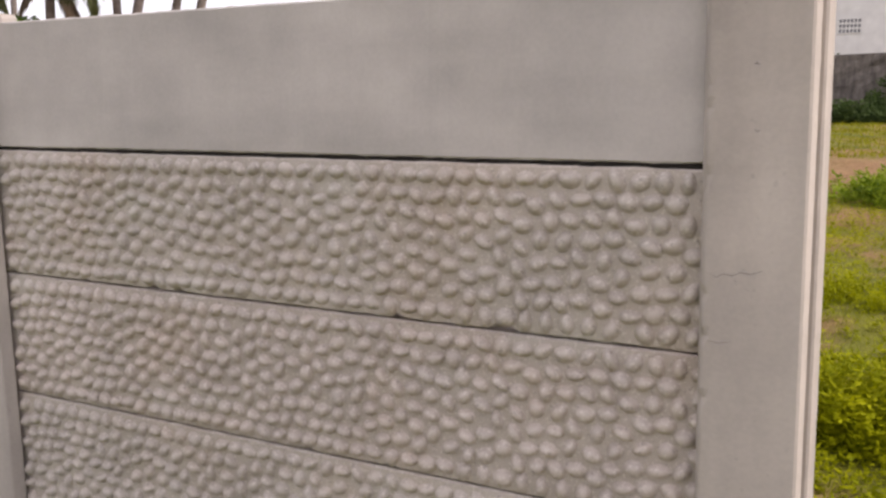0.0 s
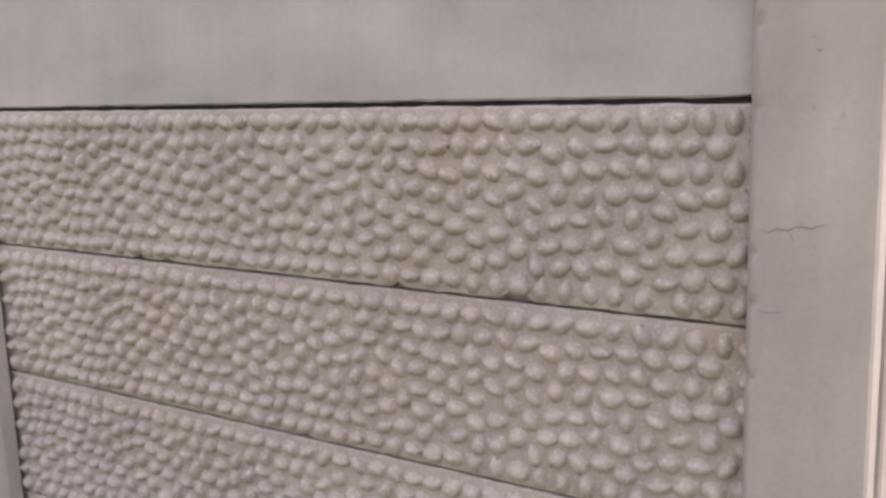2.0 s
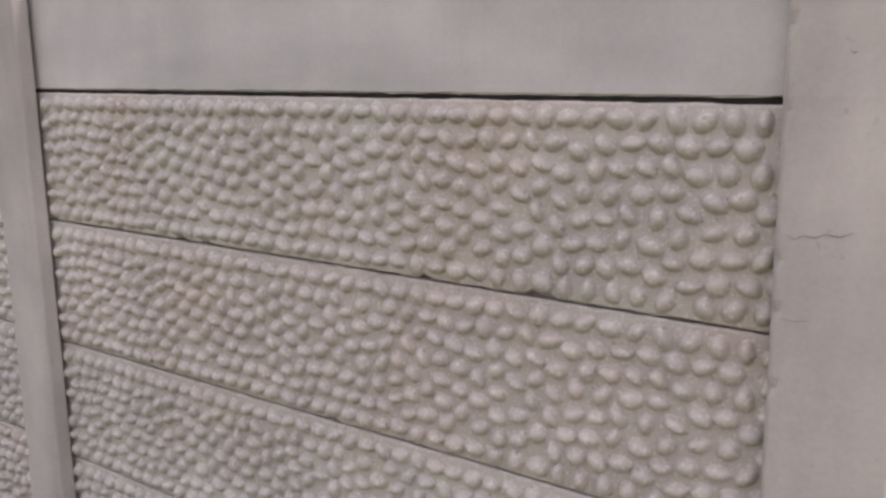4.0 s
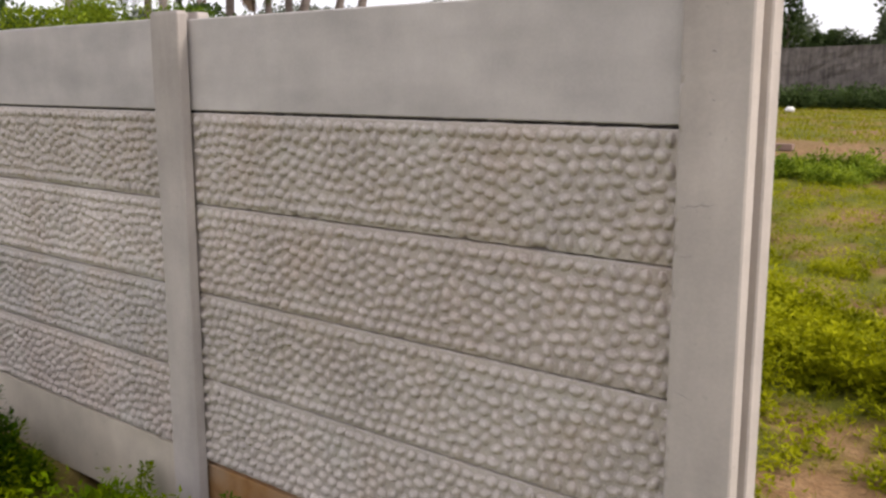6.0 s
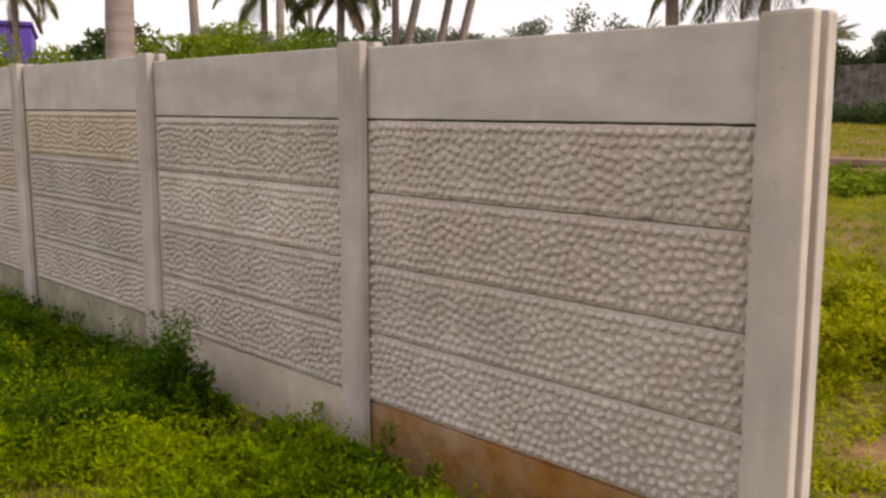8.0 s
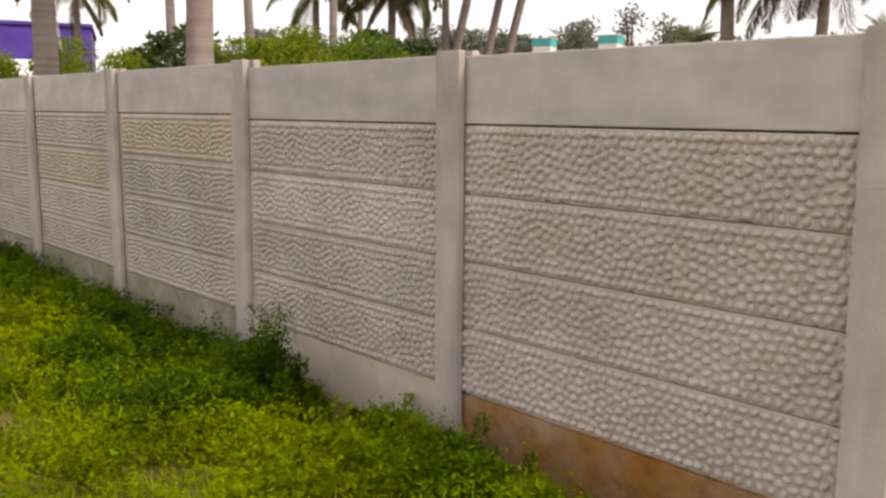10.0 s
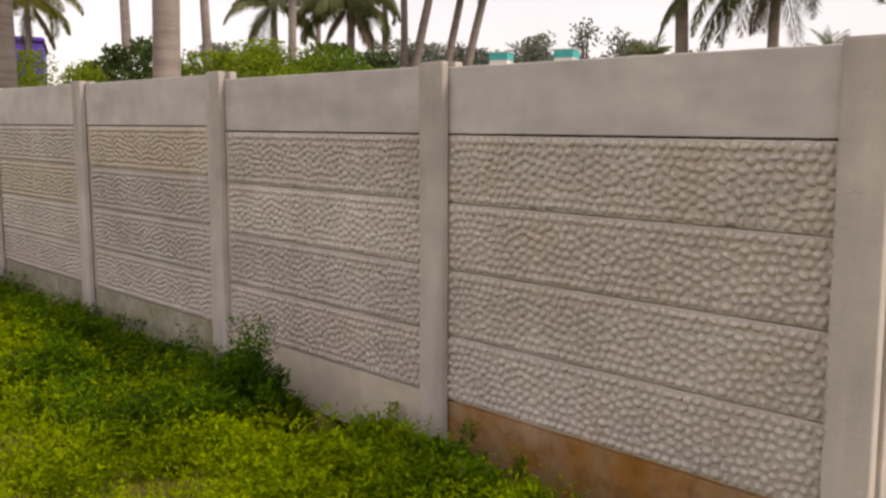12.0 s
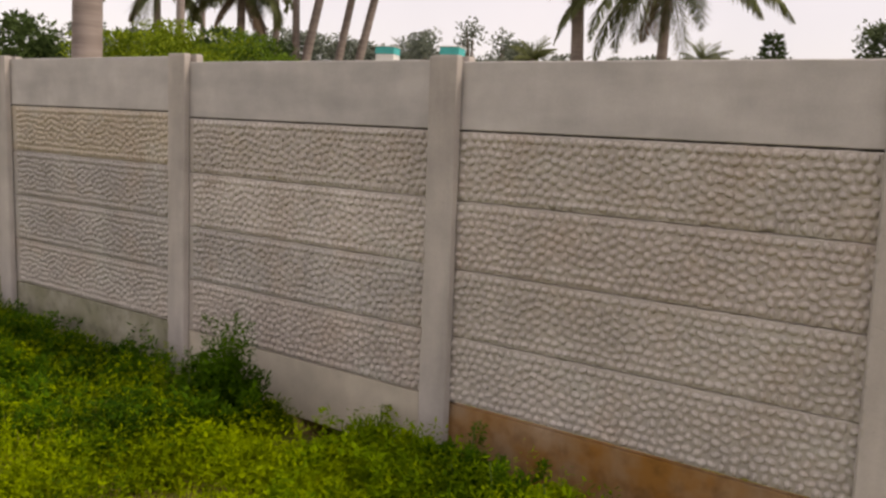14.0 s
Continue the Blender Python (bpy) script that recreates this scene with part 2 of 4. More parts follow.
def ground_material():
    m, n, l, b = shader("meadow_soil", 0.95)
    green = ramp(n, l, noise_fac(n, l, 1.1, 6), [(0.3, (0.065, 0.08, 0.008)), (0.7, (0.17, 0.165, 0.018))])
    soil = ramp(n, l, noise_fac(n, l, 9, 5), [(0.3, (0.16, 0.085, 0.037)), (0.7, (0.29, 0.18, 0.09))])
    bare = ramp(n, l, noise_fac(n, l, 0.75, 5), [(0.47, (0, 0, 0)), (0.60, (1, 1, 1))])
    col = mix(n, l, bare, green, soil)
    # a worn dirt track runs along the far side of the field
    geo = n.new("ShaderNodeNewGeometry")
    sep = n.new("ShaderNodeSeparateXYZ")
    l.new(geo.outputs["Position"], sep.inputs[0])
    wob = n.new("ShaderNodeMath")
    wob.operation = "MULTIPLY_ADD"
    l.new(noise_fac(n, l, 0.5, 4), wob.inputs[0])
    wob.inputs[1].default_value = 5.0
    l.new(sep.outputs["Y"], wob.inputs[2])
    rng = n.new("ShaderNodeMapRange")
    rng.inputs[1].default_value, rng.inputs[2].default_value = 16.8, 24.4
    l.new(wob.outputs[0], rng.inputs[0])
    track = ramp(n, l, rng.outputs[0], [(0.02, (0, 0, 0)), (0.2, (0.9, 0.9, 0.9)), (0.7, (0.8, 0.8, 0.8)), (0.98, (0, 0, 0))])
    col = mix(n, l, track, col, soil)
    # trodden reddish soil: beside the end post, under the base panel, before the bays
    for px, py, rad in ((0.0, 1.75, 0.42), (-3.5, -1.5, 0.4), (-1.6, -1.4, 0.3)):
        off = n.new("ShaderNodeVectorMath")
        off.operation = "DISTANCE"
        flat = n.new("ShaderNodeCombineXYZ")
        l.new(sep.outputs["X"], flat.inputs[0])
        l.new(sep.outputs["Y"], flat.inputs[1])
        l.new(flat.outputs[0], off.inputs[0])
        off.inputs[1].default_value = (px, py, 0)
        rag = n.new("ShaderNodeMath")
        rag.operation = "MULTIPLY_ADD"
        l.new(noise_fac(n, l, 6, 4), rag.inputs[0])
        rag.inputs[1].default_value = rad * 0.9
        l.new(off.outputs["Value"], rag.inputs[2])
        spot = n.new("ShaderNodeMapRange")
        spot.inputs[1].default_value, spot.inputs[2].default_value = rad * 1.3, rad * 0.8
        l.new(rag.outputs[0], spot.inputs[0])
        col = mix(n, l, spot.outputs[0], col, soil)
    # dark damp earth in the washed-out hollow, its colour also carrying the hollow's shade
    off = n.new("ShaderNodeVectorMath")
    off.operation = "DISTANCE"
    l.new(geo.outputs["Position"], off.inputs[0])
    off.inputs[1].default_value = (-2.27, 0.06, -0.3)
    damp_and_shade = n.new("ShaderNodeMapRange")
    damp_and_shade.inputs[1].default_value, damp_and_shade.inputs[2].default_value = 0.32, 0.2
    l.new(off.outputs["Value"], damp_and_shade.inputs[0])
    col = mix(n, l, damp_and_shade.outputs[0], col, ramp(n, l, noise_fac(n, l, 14, 5), [(0.3, (0.035, 0.02, 0.011)), (0.7, (0.11, 0.06, 0.03))]))
    fine = noise_fac(n, l, 45, 4)
    col = mix(n, l, 0.35, col, ramp(n, l, fine, [(0.3, (0.15, 0.15, 0.15)), (0.7, (0.8, 0.8, 0.75))]), "OVERLAY")
    l.new(col, b.inputs["Base Color"])
    bump(n, l, b, fine, 0.6, 0.03)
    return m


M_GROUND = ground_material()


# ---------- mesh helpers ----------
def mesh_of(name, verts, faces, material, smooth=False):
    me = bpy.data.meshes.new(name)
    me.from_pydata([tuple(v) for v in verts] if not isinstance(verts, np.ndarray) else verts.tolist(), [], faces if isinstance(faces, list) else faces.tolist())
    me.materials.append(material)
    if smooth:
        me.polygons.foreach_set("use_smooth", [True] * len(me.polygons))
    me.update()
    return me


def put(name, me, parent=None, label="", kind=""):
    ob = new(name, me)
    if parent:
        ob.parent = parent
    return tagged(ob, label, kind=kind)


def thing(name, loc, label, category, group=""):
    e = new(name)
    e.empty_display_size = 0.1
    e.location = loc
    return tagged(e, label, category, group)


def block(x0, x1, y0, y1, z0, z1, bevel=0.0):
    """Vertices and faces of a box with bevelled edges."""
    bm = bmesh.new()
    bmesh.ops.create_cube(bm, size=1, matrix=Matrix.Translation(((x0 + x1) / 2, (y0 + y1) / 2, (z0 + z1) / 2)) @ Matrix.Diagonal((x1 - x0, y1 - y0, z1 - z0, 1)))
    if bevel:
        bmesh.ops.bevel(bm, geom=bm.edges[:], offset=bevel, segments=2, affect="EDGES")
    return bm


def bm_mesh(name, bm, material, smooth=False):
    me = bpy.data.meshes.new(name)
    bm.to_mesh(me)
    bm.free()
    me.materials.append(material)
    if smooth:
        me.polygons.foreach_set("use_smooth", [True] * len(me.polygons))
    return me


def rise(x, y):
    """Height of the ground."""
    z = -0.1 + 0.0393 * np.clip(y - 2, 0, 40)
    z = z + 0.012 * np.clip(-x - 4, 0, 8) * (y < 0.5)
    z = z - 0.04 * np.exp(-((x + 2.26) / 0.3) ** 4 - (y / 0.4) ** 2) * (y < 0.3)
    z = z - 0.26 * np.exp(-((x + 2.27) / 0.24) ** 4) * np.clip((y + 0.07) / 0.05, 0, 1) * np.clip((0.22 - y) / 0.06, 0, 1)
    return z + 0.035 * np.sin(x * 1.3 + 0.5) * np.sin(y * 1.1) + 0.02 * np.sin(x * 3.1 + y * 2.3)


# ---------- ground ----------
def spread(lo, hi, far, fine):
    near = np.concatenate([np.arange(lo, fine[0] - 0.08, 0.16), np.arange(fine[0], fine[1], 0.04), np.arange(fine[1] + 0.12, hi + 0.01, 0.16)])
    step = np.array([1.5, 4, 8, 14, 22, 35, 60, 110, 220, 500, 1200, far])
    return np.concatenate([lo - step[::-1], near, hi + step])


gx, gy = spread(-14, 8, 2500, (-3.0, -1.4)), spread(-7, 46, 2500, (-0.6, 0.3))
GX, GY = np.meshgrid(gx, gy)
gv = np.stack([GX, GY, rise(GX, GY)], -1).reshape(-1, 3)
i = np.arange(len(gy) - 1)[:, None] * len(gx) + np.arange(len(gx) - 1)[None]
gf = np.stack([i, i + 1, i + len(gx) + 1, i + len(gx)], -1).reshape(-1, 4)
tagged(put("ground", mesh_of("ground", gv, gf, M_GROUND, True)), "weedy meadow soil with bare reddish patches", "ground", kind="structure")


def earth_bank():
    """Unseen earth added against the back of the second bay, to keep light out of the washed-out gap."""
    q = np.random.default_rng(8)
    xs, us = np.linspace(-3.1, -1.5, 41), np.linspace(0, 1, 9)
    verts, faces = [], []
    for u in us:
        for x in xs:
            e = 1 - abs((x + 2.3) / 0.8) ** 4
            verts.append((x, 0.05 + 0.5 * u, -0.115 + 0.17 * e * math.cos(u * math.pi / 2) + q.normal(0, 0.006)))
    for u in us:
        for x in xs:
            verts.append((x, 0.05 + 0.5 * u, -0.16))
    m, k = len(xs), len(xs) * len(us)
    for j in range(len(us) - 1):
        for i in range(m - 1):
            a = j * m + i
            faces += [(a, a + 1, a + m + 1, a + m), (k + a, k + a + m, k + a + m + 1, k + a + 1)]
    for i in range(m - 1):
        faces += [(i, k + i, k + i + 1, i + 1), (k - m + i, k - m + i + 1, 2 * k - m + i + 1, 2 * k - m + i)]
    for j in range(len(us) - 1):
        a, b = j * m, j * m + m - 1
        faces += [(a, a + m, k + a + m, k + a), (b, k + b, k + b + m, b + m)]
    tagged(put("earth_bank", mesh_of("earth_bank", verts, faces, M_GROUND, True)), "unseen low earth bank added behind the wall to keep the gap dark", "soil")


earth_bank()


# ---------- the precast wall ----------
POSTS = [0.006, -1.811, -3.655, -5.525, -7.37, -9.21, -11.05, -12.89]
SET_BACK = [0.0, 0.0, 0.025, 0.012, 0.01, 0.0, 0.0, 0.0]
LEAN = [-0.026, -0.013, 0.004, -0.006, 0.003, -0.004, 0.005, 0.0]
TOPS = [1.742, 1.752, 1.784, 1.788, 1.785, 1.79, 1.786, 1.79]


def post_mesh(seed):
    """An H-section post, 1.85 m long with its foot in the ground, origin at its front left edge at z = 0."""
    r = np.random.default_rng(seed)
    prof = [(0.0, -0.044), (0.1455, -0.044), (0.1545, -0.011), (0.112, -0.006), (0.112, 0.030), (0.1615, 0.026), (0.172, 0.066), (-0.030, 0.066), (-0.019, 0.026), (0.034, 0.030), (0.034, -0.006), (-0.009, -0.011)]
    c = np.array([0.073, 0.011])
    # round the outer corners with a second point beside each
    pts = []
    for k, p in enumerate(prof):
        a, b, q = np.array(prof[k - 1]), np.array(prof[(k + 1) % len(prof)]), np.array(p)
        for o in (a, b):
            pts.append(q + (o - q) / np.linalg.norm(o - q) * 0.0035)
        if k == 0:
            pts.append(q + np.array((0.012, 0.0)))
    pts = np.array(pts)
    zs = np.concatenate([np.linspace(-0.45, 1.0, 150), [1.0]])
    verts, n = [], len(pts)
    for k, u in enumerate(zs):
        wob = r.normal(0, 0.00015, (n, 2))
        chip = np.zeros((n, 2))
        if r.random() < 0.22:  # knocked flakes along the front arris
            chip[[0, 1]] += r.uniform(0.0, 0.0045, (1, 2))
        s = 1.0 if k < len(zs) - 1 else 0.955
        ring = c + (pts + wob + chip - c) * s
        h = u if k < len(zs) - 2 else (1.0 - 0.006 if k == len(zs) - 2 else 1.0)
        verts += [(x, y, h) for x, y in ring]
    faces = []
    for k in range(len(zs) - 1):
        for j in range(n):
            a, b = k * n + j, k * n + (j + 1) % n
            faces.append((a, b, b + n, a + n))
    top = (len(zs) - 1) * n
    faces.append(tuple(range(top, top + n)))
    return verts, faces


for k, x in enumerate(POSTS):
    verts, faces = post_mesh(20 + k)
    verts = [(vx + LEAN[k] * (vz * TOPS[k] - 1.4), vy, vz * TOPS[k]) for vx, vy, vz in verts]
    label = "grey precast concrete end post with an open slot" if k == 0 else "grey precast concrete fence post with slotted sides"
    p = thing("concrete_post", (x, SET_BACK[k], 0), label, "fence post", "posts of the concrete wall")
    put("shaft", mesh_of("shaft", verts, faces, M_POST), p)


def hairline(points, width):
    """A thin dark crack lying just proud of a front face."""
    verts, faces = [], []
    for k, (x, z) in enumerate(points):
        w = width * (1.0 if 0 < k < len(points) - 1 else 0.25)
        verts += [(x, -0.0446, z - w / 2), (x, -0.0446, z + w / 2)]
        if k:
            faces.append((2 * k - 2, 2 * k, 2 * k + 1, 2 * k - 1))
    return mesh_of("crack", verts, faces, M_CRACK)


END_POST = [o for o in bpy.data.objects if o.name == "concrete_post"][0]
for pts, w in (([(0.012, 1.268), (0.024, 1.262), (0.033, 1.268), (0.047, 1.266), (0.058, 1.272), (0.075, 1.270), (0.09, 1.277)], 0.0016),
               ([(0.05, 1.262), (0.053, 1.256), (0.054, 1.249)], 0.003), ([(0.06, 1.585), (0.064, 1.587), (0.069, 1.584)], 0.003), ([(0.066, 1.49), (0.07, 1.487), (0.074, 1.489)], 0.0025),
               ([(0.015, 1.16), (0.03, 1.157), (0.05, 1.161)], 0.0012), ([(0.02, 0.86), (0.05, 0.85), (0.07, 0.842)], 0.0012)):
    put("crack", hairline(pts, w), END_POST)


def slab_mesh(name, length, height, material, seed, chips=0.05, notches=(), top_chips=None):
    """A cast slab with slightly chipped front edges; origin at its lower left front corner."""
    r = np.random.default_rng(seed)
    t, e = 0.032, 0.0035
    prof = np.array([(e, 0), (0, e), (0, height - e), (e, height), (t, height), (t, 0)])
    xs = np.linspace(0, length, 90)
    verts = []
    for u in xs:
        q = prof.copy()
        q[:4] += r.normal(0, 0.0005, (4, 2))
        if r.random() < (chips if top_chips is None else top_chips):
            d = r.uniform(0.003, 0.008)
            q[2, 1] -= d
            q[3, 0] += d
            q[3, 1] -= d * 0.3
        if r.random() < chips:
            d = r.uniform(0.003, 0.009)
            q[1, 1] += d
            q[0, 0] += d
            q[0, 1] += d * 0.3
        if any(abs(u - c) < 0.011 for c in notches):
            q[1, 1] += 0.009
            q[0] += (0.011, 0.006)
        verts += [(u, y, z) for y, z in q]
    faces = []
    for k in range(len(xs) - 1):
        for j in range(6):
            a, b = k * 6 + j, k * 6 + (j + 1) % 6
            faces.append((a, a + 6, b + 6, b))
    faces += [tuple(range(6)), tuple(range(len(verts) - 1, len(verts) - 7, -1))]
    return mesh_of(name, verts, faces, material)


def pebble_dome(seed, segs=12):
    """A unit half pebble standing proud towards -y."""
    r = np.random.default_rng(seed)
    lob = 1 + 0.05 * np.sin(np.linspace(0, 2 * np.pi, segs, endpoint=False) * 2 + r.uniform(0, 6)) + 0.04 * np.sin(np.linspace(0, 2 * np.pi, segs, endpoint=False) * 3 + r.uniform(0, 6))
    a = np.linspace(0, 2 * np.pi, segs, endpoint=False)
    verts, faces = [], []
    off = r.uniform(-0.08, 0.08, 2)
    for rad, h in ((1.13, -0.05), (0.98, 0.13), (0.85, 0.45), (0.62, 0.79), (0.33, 0.955)):
        verts += [(rad * w * math.cos(t) + off[0] * h, -h, rad * w * math.sin(t) + off[1] * h) for t, w in zip(a, lob)]
    verts.append((off[0], -1.0, off[1]))
    for k in range(4):
        for j in range(segs):
            p, q = k * segs + j, k * segs + (j + 1) % segs
            faces.append((p, q, q + segs, p + segs))
    for j in range(segs):
        faces.append((4 * segs + j, 4 * segs + (j + 1) % segs, 5 * segs))
    return verts, faces


CLEAR = 1.66  # pebbled length of a panel
COLS, INNER = 42, 250


def pebble_layout():
    """Pebbles of the one mould from which all ribbed panels were cast: x, z, half sizes, turn, height.

    A straight row along each edge, the rest packed evenly between them."""
    r = np.random.default_rng(11)
    p = np.array([((c + r.normal(0, 0.07)) * (CLEAR - 0.01) / COLS, z + r.normal(0, 0.0013)) for z in (0.0245, 0.2755) for c in range(COLS)])
    pin = np.arange(len(p) + INNER) < len(p)
    for _ in range(INNER):  # each new pebble goes where there is most room among a few tries
        q = r.uniform((-0.006, 0.055), (CLEAR - 0.014, 0.246), (90, 2))
        p = np.vstack([p, q[np.linalg.norm(q[:, None] - p[None], axis=2).min(1).argmax()]])
    big = np.clip(r.normal(1.0, 0.05, len(p)), 0.88, 1.12)
    reach = 0.0206 * (big[:, None] + big[None])
    for _ in range(110):
        d = p[:, None] - p[None]
        dist = np.linalg.norm(d, axis=2) + np.eye(len(p))
        w = np.clip(reach - dist, 0, None) * (1 - np.eye(len(p)))
        push = ((d / dist[..., None]) * w[..., None]).sum(1) * 0.16
        push[pin, 1] *= 0.04
        p += push
        p[:, 0] = np.clip(p[:, 0], -0.006, CLEAR - 0.014)
        p[:, 1] = np.clip(p[:, 1], 0.022, 0.278)
    room = np.sort(np.linalg.norm(p[:, None] - p[None], axis=2), axis=1)[:, 1:4].mean(1)
    out = []
    for (x, z), g in zip(p, room):
        a = float(np.clip(g * 0.487, 0.0152, 0.0193)) * r.uniform(0.92, 1.06)
        turn = r.normal(0.15, 0.5) if r.random() < 0.7 else r.uniform(1.0, 2.2)
        out.append((x, z, a, a * r.uniform(0.64, 0.83), turn, r.uniform(0.0132, 0.0160)))
    return out


LAYOUT = pebble_layout()
DOMES = [pebble_dome(s) for s in range(6)]


def pebbles_joined(items, y, material, domes):
    verts, faces = [], []
    for k, (x, z, a, b, turn, h) in enumerate(items):
        dv, df = domes[k % 6]
        o, c, s = len(verts), math.cos(turn), math.sin(turn)
        for vx, vy, vz in dv:
            px, pz = vx * a, vz * b
            verts.append((x + px * c - pz * s, y + vy * h, z + px * s + pz * c))
        faces += [tuple(o + q for q in f) for f in df]
    return mesh_of("pebble_relief", verts, faces, material, True)


DOMES_NEAR = [pebble_dome(s + 50, 9) for s in range(6)]
DOMES_FAR = [pebble_dome(s + 50, 6) for s in range(6)]
LAYOUT.sort(key=lambda q: -q[0])
NEAR, REST = LAYOUT[:300], LAYOUT[300:]
RELIEF = {}
DOME_MESH = {}
SLABS = {}
TONGUES = {}
LATER = []  # single pebbles are made at the end of the file


def pebbled_panel(bay, z, height, material, label):
    right = POSTS[bay] + 0.03 + LEAN[bay] * (z - 1.25)
    left = POSTS[bay + 1] + 0.12
    t = thing("pebbled_panel", (left, SET_BACK[bay + 1] * 0.7, z), label, "wall panel", "pebbled wall panels")
    first = bay == 0 and z > 1.0
    key = (first, round(right - left, 2), material.name, round(height, 3), (bay + int(z * 10)) % 3)
    if key not in SLABS:
        SLABS[key] = slab_mesh("slab", right - left, height, material, 5 + len(SLABS), 0.025, (-1.187 - left, -0.339 - left, -0.56 - left) if first else (), 0.0)
    put("slab", SLABS[key], t)
    if (bay, key[1]) not in TONGUES:
        TONGUES[bay, key[1]] = bm_mesh("tongue", block(0.0, right - left, 0.025, 0.031, height - 0.01, height + 0.016, 0.001), material)
    put("tongue", TONGUES[bay, key[1]], t)
    # a black strip in the top joint stands in for the gap's shade
    if height < 0.304:
        put("joint_grime", bm_mesh("joint_grime", block(0.0, right - left, 0.006, 0.024, height - 0.006, height + 0.0074, 0.001), M_JOINT_SHADE), t, "black strip standing in for the shaded gap of the joint")
    dx = POSTS[bay] - CLEAR - left + 0.02
    if bay < 2:
        LATER.append((t, dx, material))
        items, rk = REST, ("rest", material.name, round(dx, 2))
    else:
        items, rk = LAYOUT, ("far" if bay > 2 else "mid", material.name, round(dx, 2))
    if rk not in RELIEF:
        RELIEF[rk] = pebbles_joined([(q[0] + dx, *q[1:]) for q in items], 0.0, material, DOMES_NEAR if bay < 3 else DOMES_FAR)
    put("pebble_relief", RELIEF[rk], t, kind="stuff")


def smooth_panel(bay, z, height, material, label, name="smooth_panel"):
    right = POSTS[bay] + 0.03 + LEAN[bay] * (z - 1.25)
    left = POSTS[bay + 1] + 0.12
    t = thing(name, (left, SET_BACK[bay + 1] * 0.7, z), label, "wall panel", "smooth wall panels")
    put("slab", slab_mesh("slab", right - left, height, material, int(900 + bay * 7 + z * 100), 0.0), t)


CASTS = {"grey": (M_PEBBLE, "grey-beige concrete panel with a cast pebble relief"),
         "pink": (M_PINK, "pinkish-grey concrete panel with a cast pebble relief"),
         "cool": (M_COOL, "cool grey concrete panel with a cast pebble relief"),
         "pale": (M_PALE, "pale grey concrete panel with a cast pebble relief"),
         "green": (M_GREENISH, "greenish-grey concrete panel with a cast pebble relief"),
         "ochre": (M_OCHRE, "ochre-tinted concrete panel with a cast pebble relief")}
BAYS = ["grey pink grey grey", "grey pale cool pink", "ochre cool cool grey", "grey ochre grey pink", "grey grey cool grey", "green grey grey pink", "grey cool grey grey"]
for bay in range(7):
    j1 = 1.431 if bay < 2 else 1.459
    step = 0.3085
    for row, cast in enumerate(BAYS[bay].split()):
        height = 0.3045 if row else 0.302
        pebbled_panel(bay, j1 - (row + 1) * step + 0.0015, height, *CASTS[cast])
    smooth_panel(bay, j1 + 0.003, TOPS[min(bay, 7)] - 0.014 - j1 - 0.003 if bay else 0.293, M_SMOOTH, "smooth grey concrete coping panel on pebbled panels")
    base = j1 - 4 * step
    smooth_panel(bay, base - 0.318 if bay != 0 else base - 0.33, 0.315 if bay != 0 else 0.318, M_MUD if bay == 0 else (M_PLINTH if bay == 1 else M_PLINTH_STAINED),
                 "mud-stained brown concrete base panel" if bay == 0 else ("plain grey concrete base panel above the soil" if bay == 1 else "stained grey concrete base panel behind tall weeds"), "base_panel")


# ---------- leaves and plants ----------
def leaves(pos, axis, side, length, width, fold=0.25):
    """Folded leaf blades as vertices and triangles. All arguments are arrays with a row a leaf."""
    up = np.cross(axis, side)
    L, W = length[:, None], width[:, None]
    a = pos
    mid = pos + axis * L * 0.45
    v = np.stack([a, mid + side * W * 0.5 + up * W * fold, pos + axis * L, mid - side * W * 0.5 + up * W * fold], 1)
    o = np.arange(len(pos))[:, None] * 4
    f = np.concatenate([o + [0, 2, 1], o + [0, 3, 2]], 0)
    return v.reshape(-1, 3), f


def unit(v):
    return v / (np.linalg.norm(v, axis=1, keepdims=True) + 1e-9)


def tri_mesh(name, v, f, material):
    me = bpy.data.meshes.new(name)
    me.vertices.add(len(v))
    me.vertices.foreach_set("co", np.ascontiguousarray(v, dtype=np.float32).ravel())
    me.loops.add(len(f) * 3)
    me.loops.foreach_set("vertex_index", np.ascontiguousarray(f, dtype=np.int32).ravel())
    me.polygons.add(len(f))
    me.polygons.foreach_set("loop_start", np.arange(0, len(f) * 3, 3, dtype=np.int32))
    me.materials.append(material)
    me.update(calc_edges=True)
    return me


def weeds(r, base, height, per, leaf, reach=0.35, lean=0.15):
    """Leafy stems: base (n,3), height (n,), leaves a stem, leaf length."""
    n = len(base)
    idx = np.repeat(np.arange(n), per)
    s = r.uniform(0.12, 1.0, len(idx))
    h = height[idx]
    tilt = r.normal(0, lean, (n, 2))[idx]
    az = r.uniform(0, 2 * np.pi, len(idx))
    out = np.stack([np.cos(az), np.sin(az), np.zeros_like(az)], 1)
    rad = reach * h * r.uniform(0.1, 1, len(idx)) * (1.15 - s * 0.75)
    pos = base[idx] + np.stack([tilt[:, 0] * s * h, tilt[:, 1] * s * h, s * h], 1) + out * rad[:, None]
    axis = unit(out + np.stack([r.normal(0, 0.4, len(idx)), r.normal(0, 0.4, len(idx)), r.normal(0.3, 0.5, len(idx))], 1))
    side = unit(np.cross(axis, np.array([0, 0, 1.0]) + r.normal(0, 0.35, (len(idx), 3))))
    ln = leaf * r.uniform(0.55, 1.35, len(idx))
    return leaves(pos, axis, side, ln, ln * r.uniform(0.26, 0.48, len(idx)))


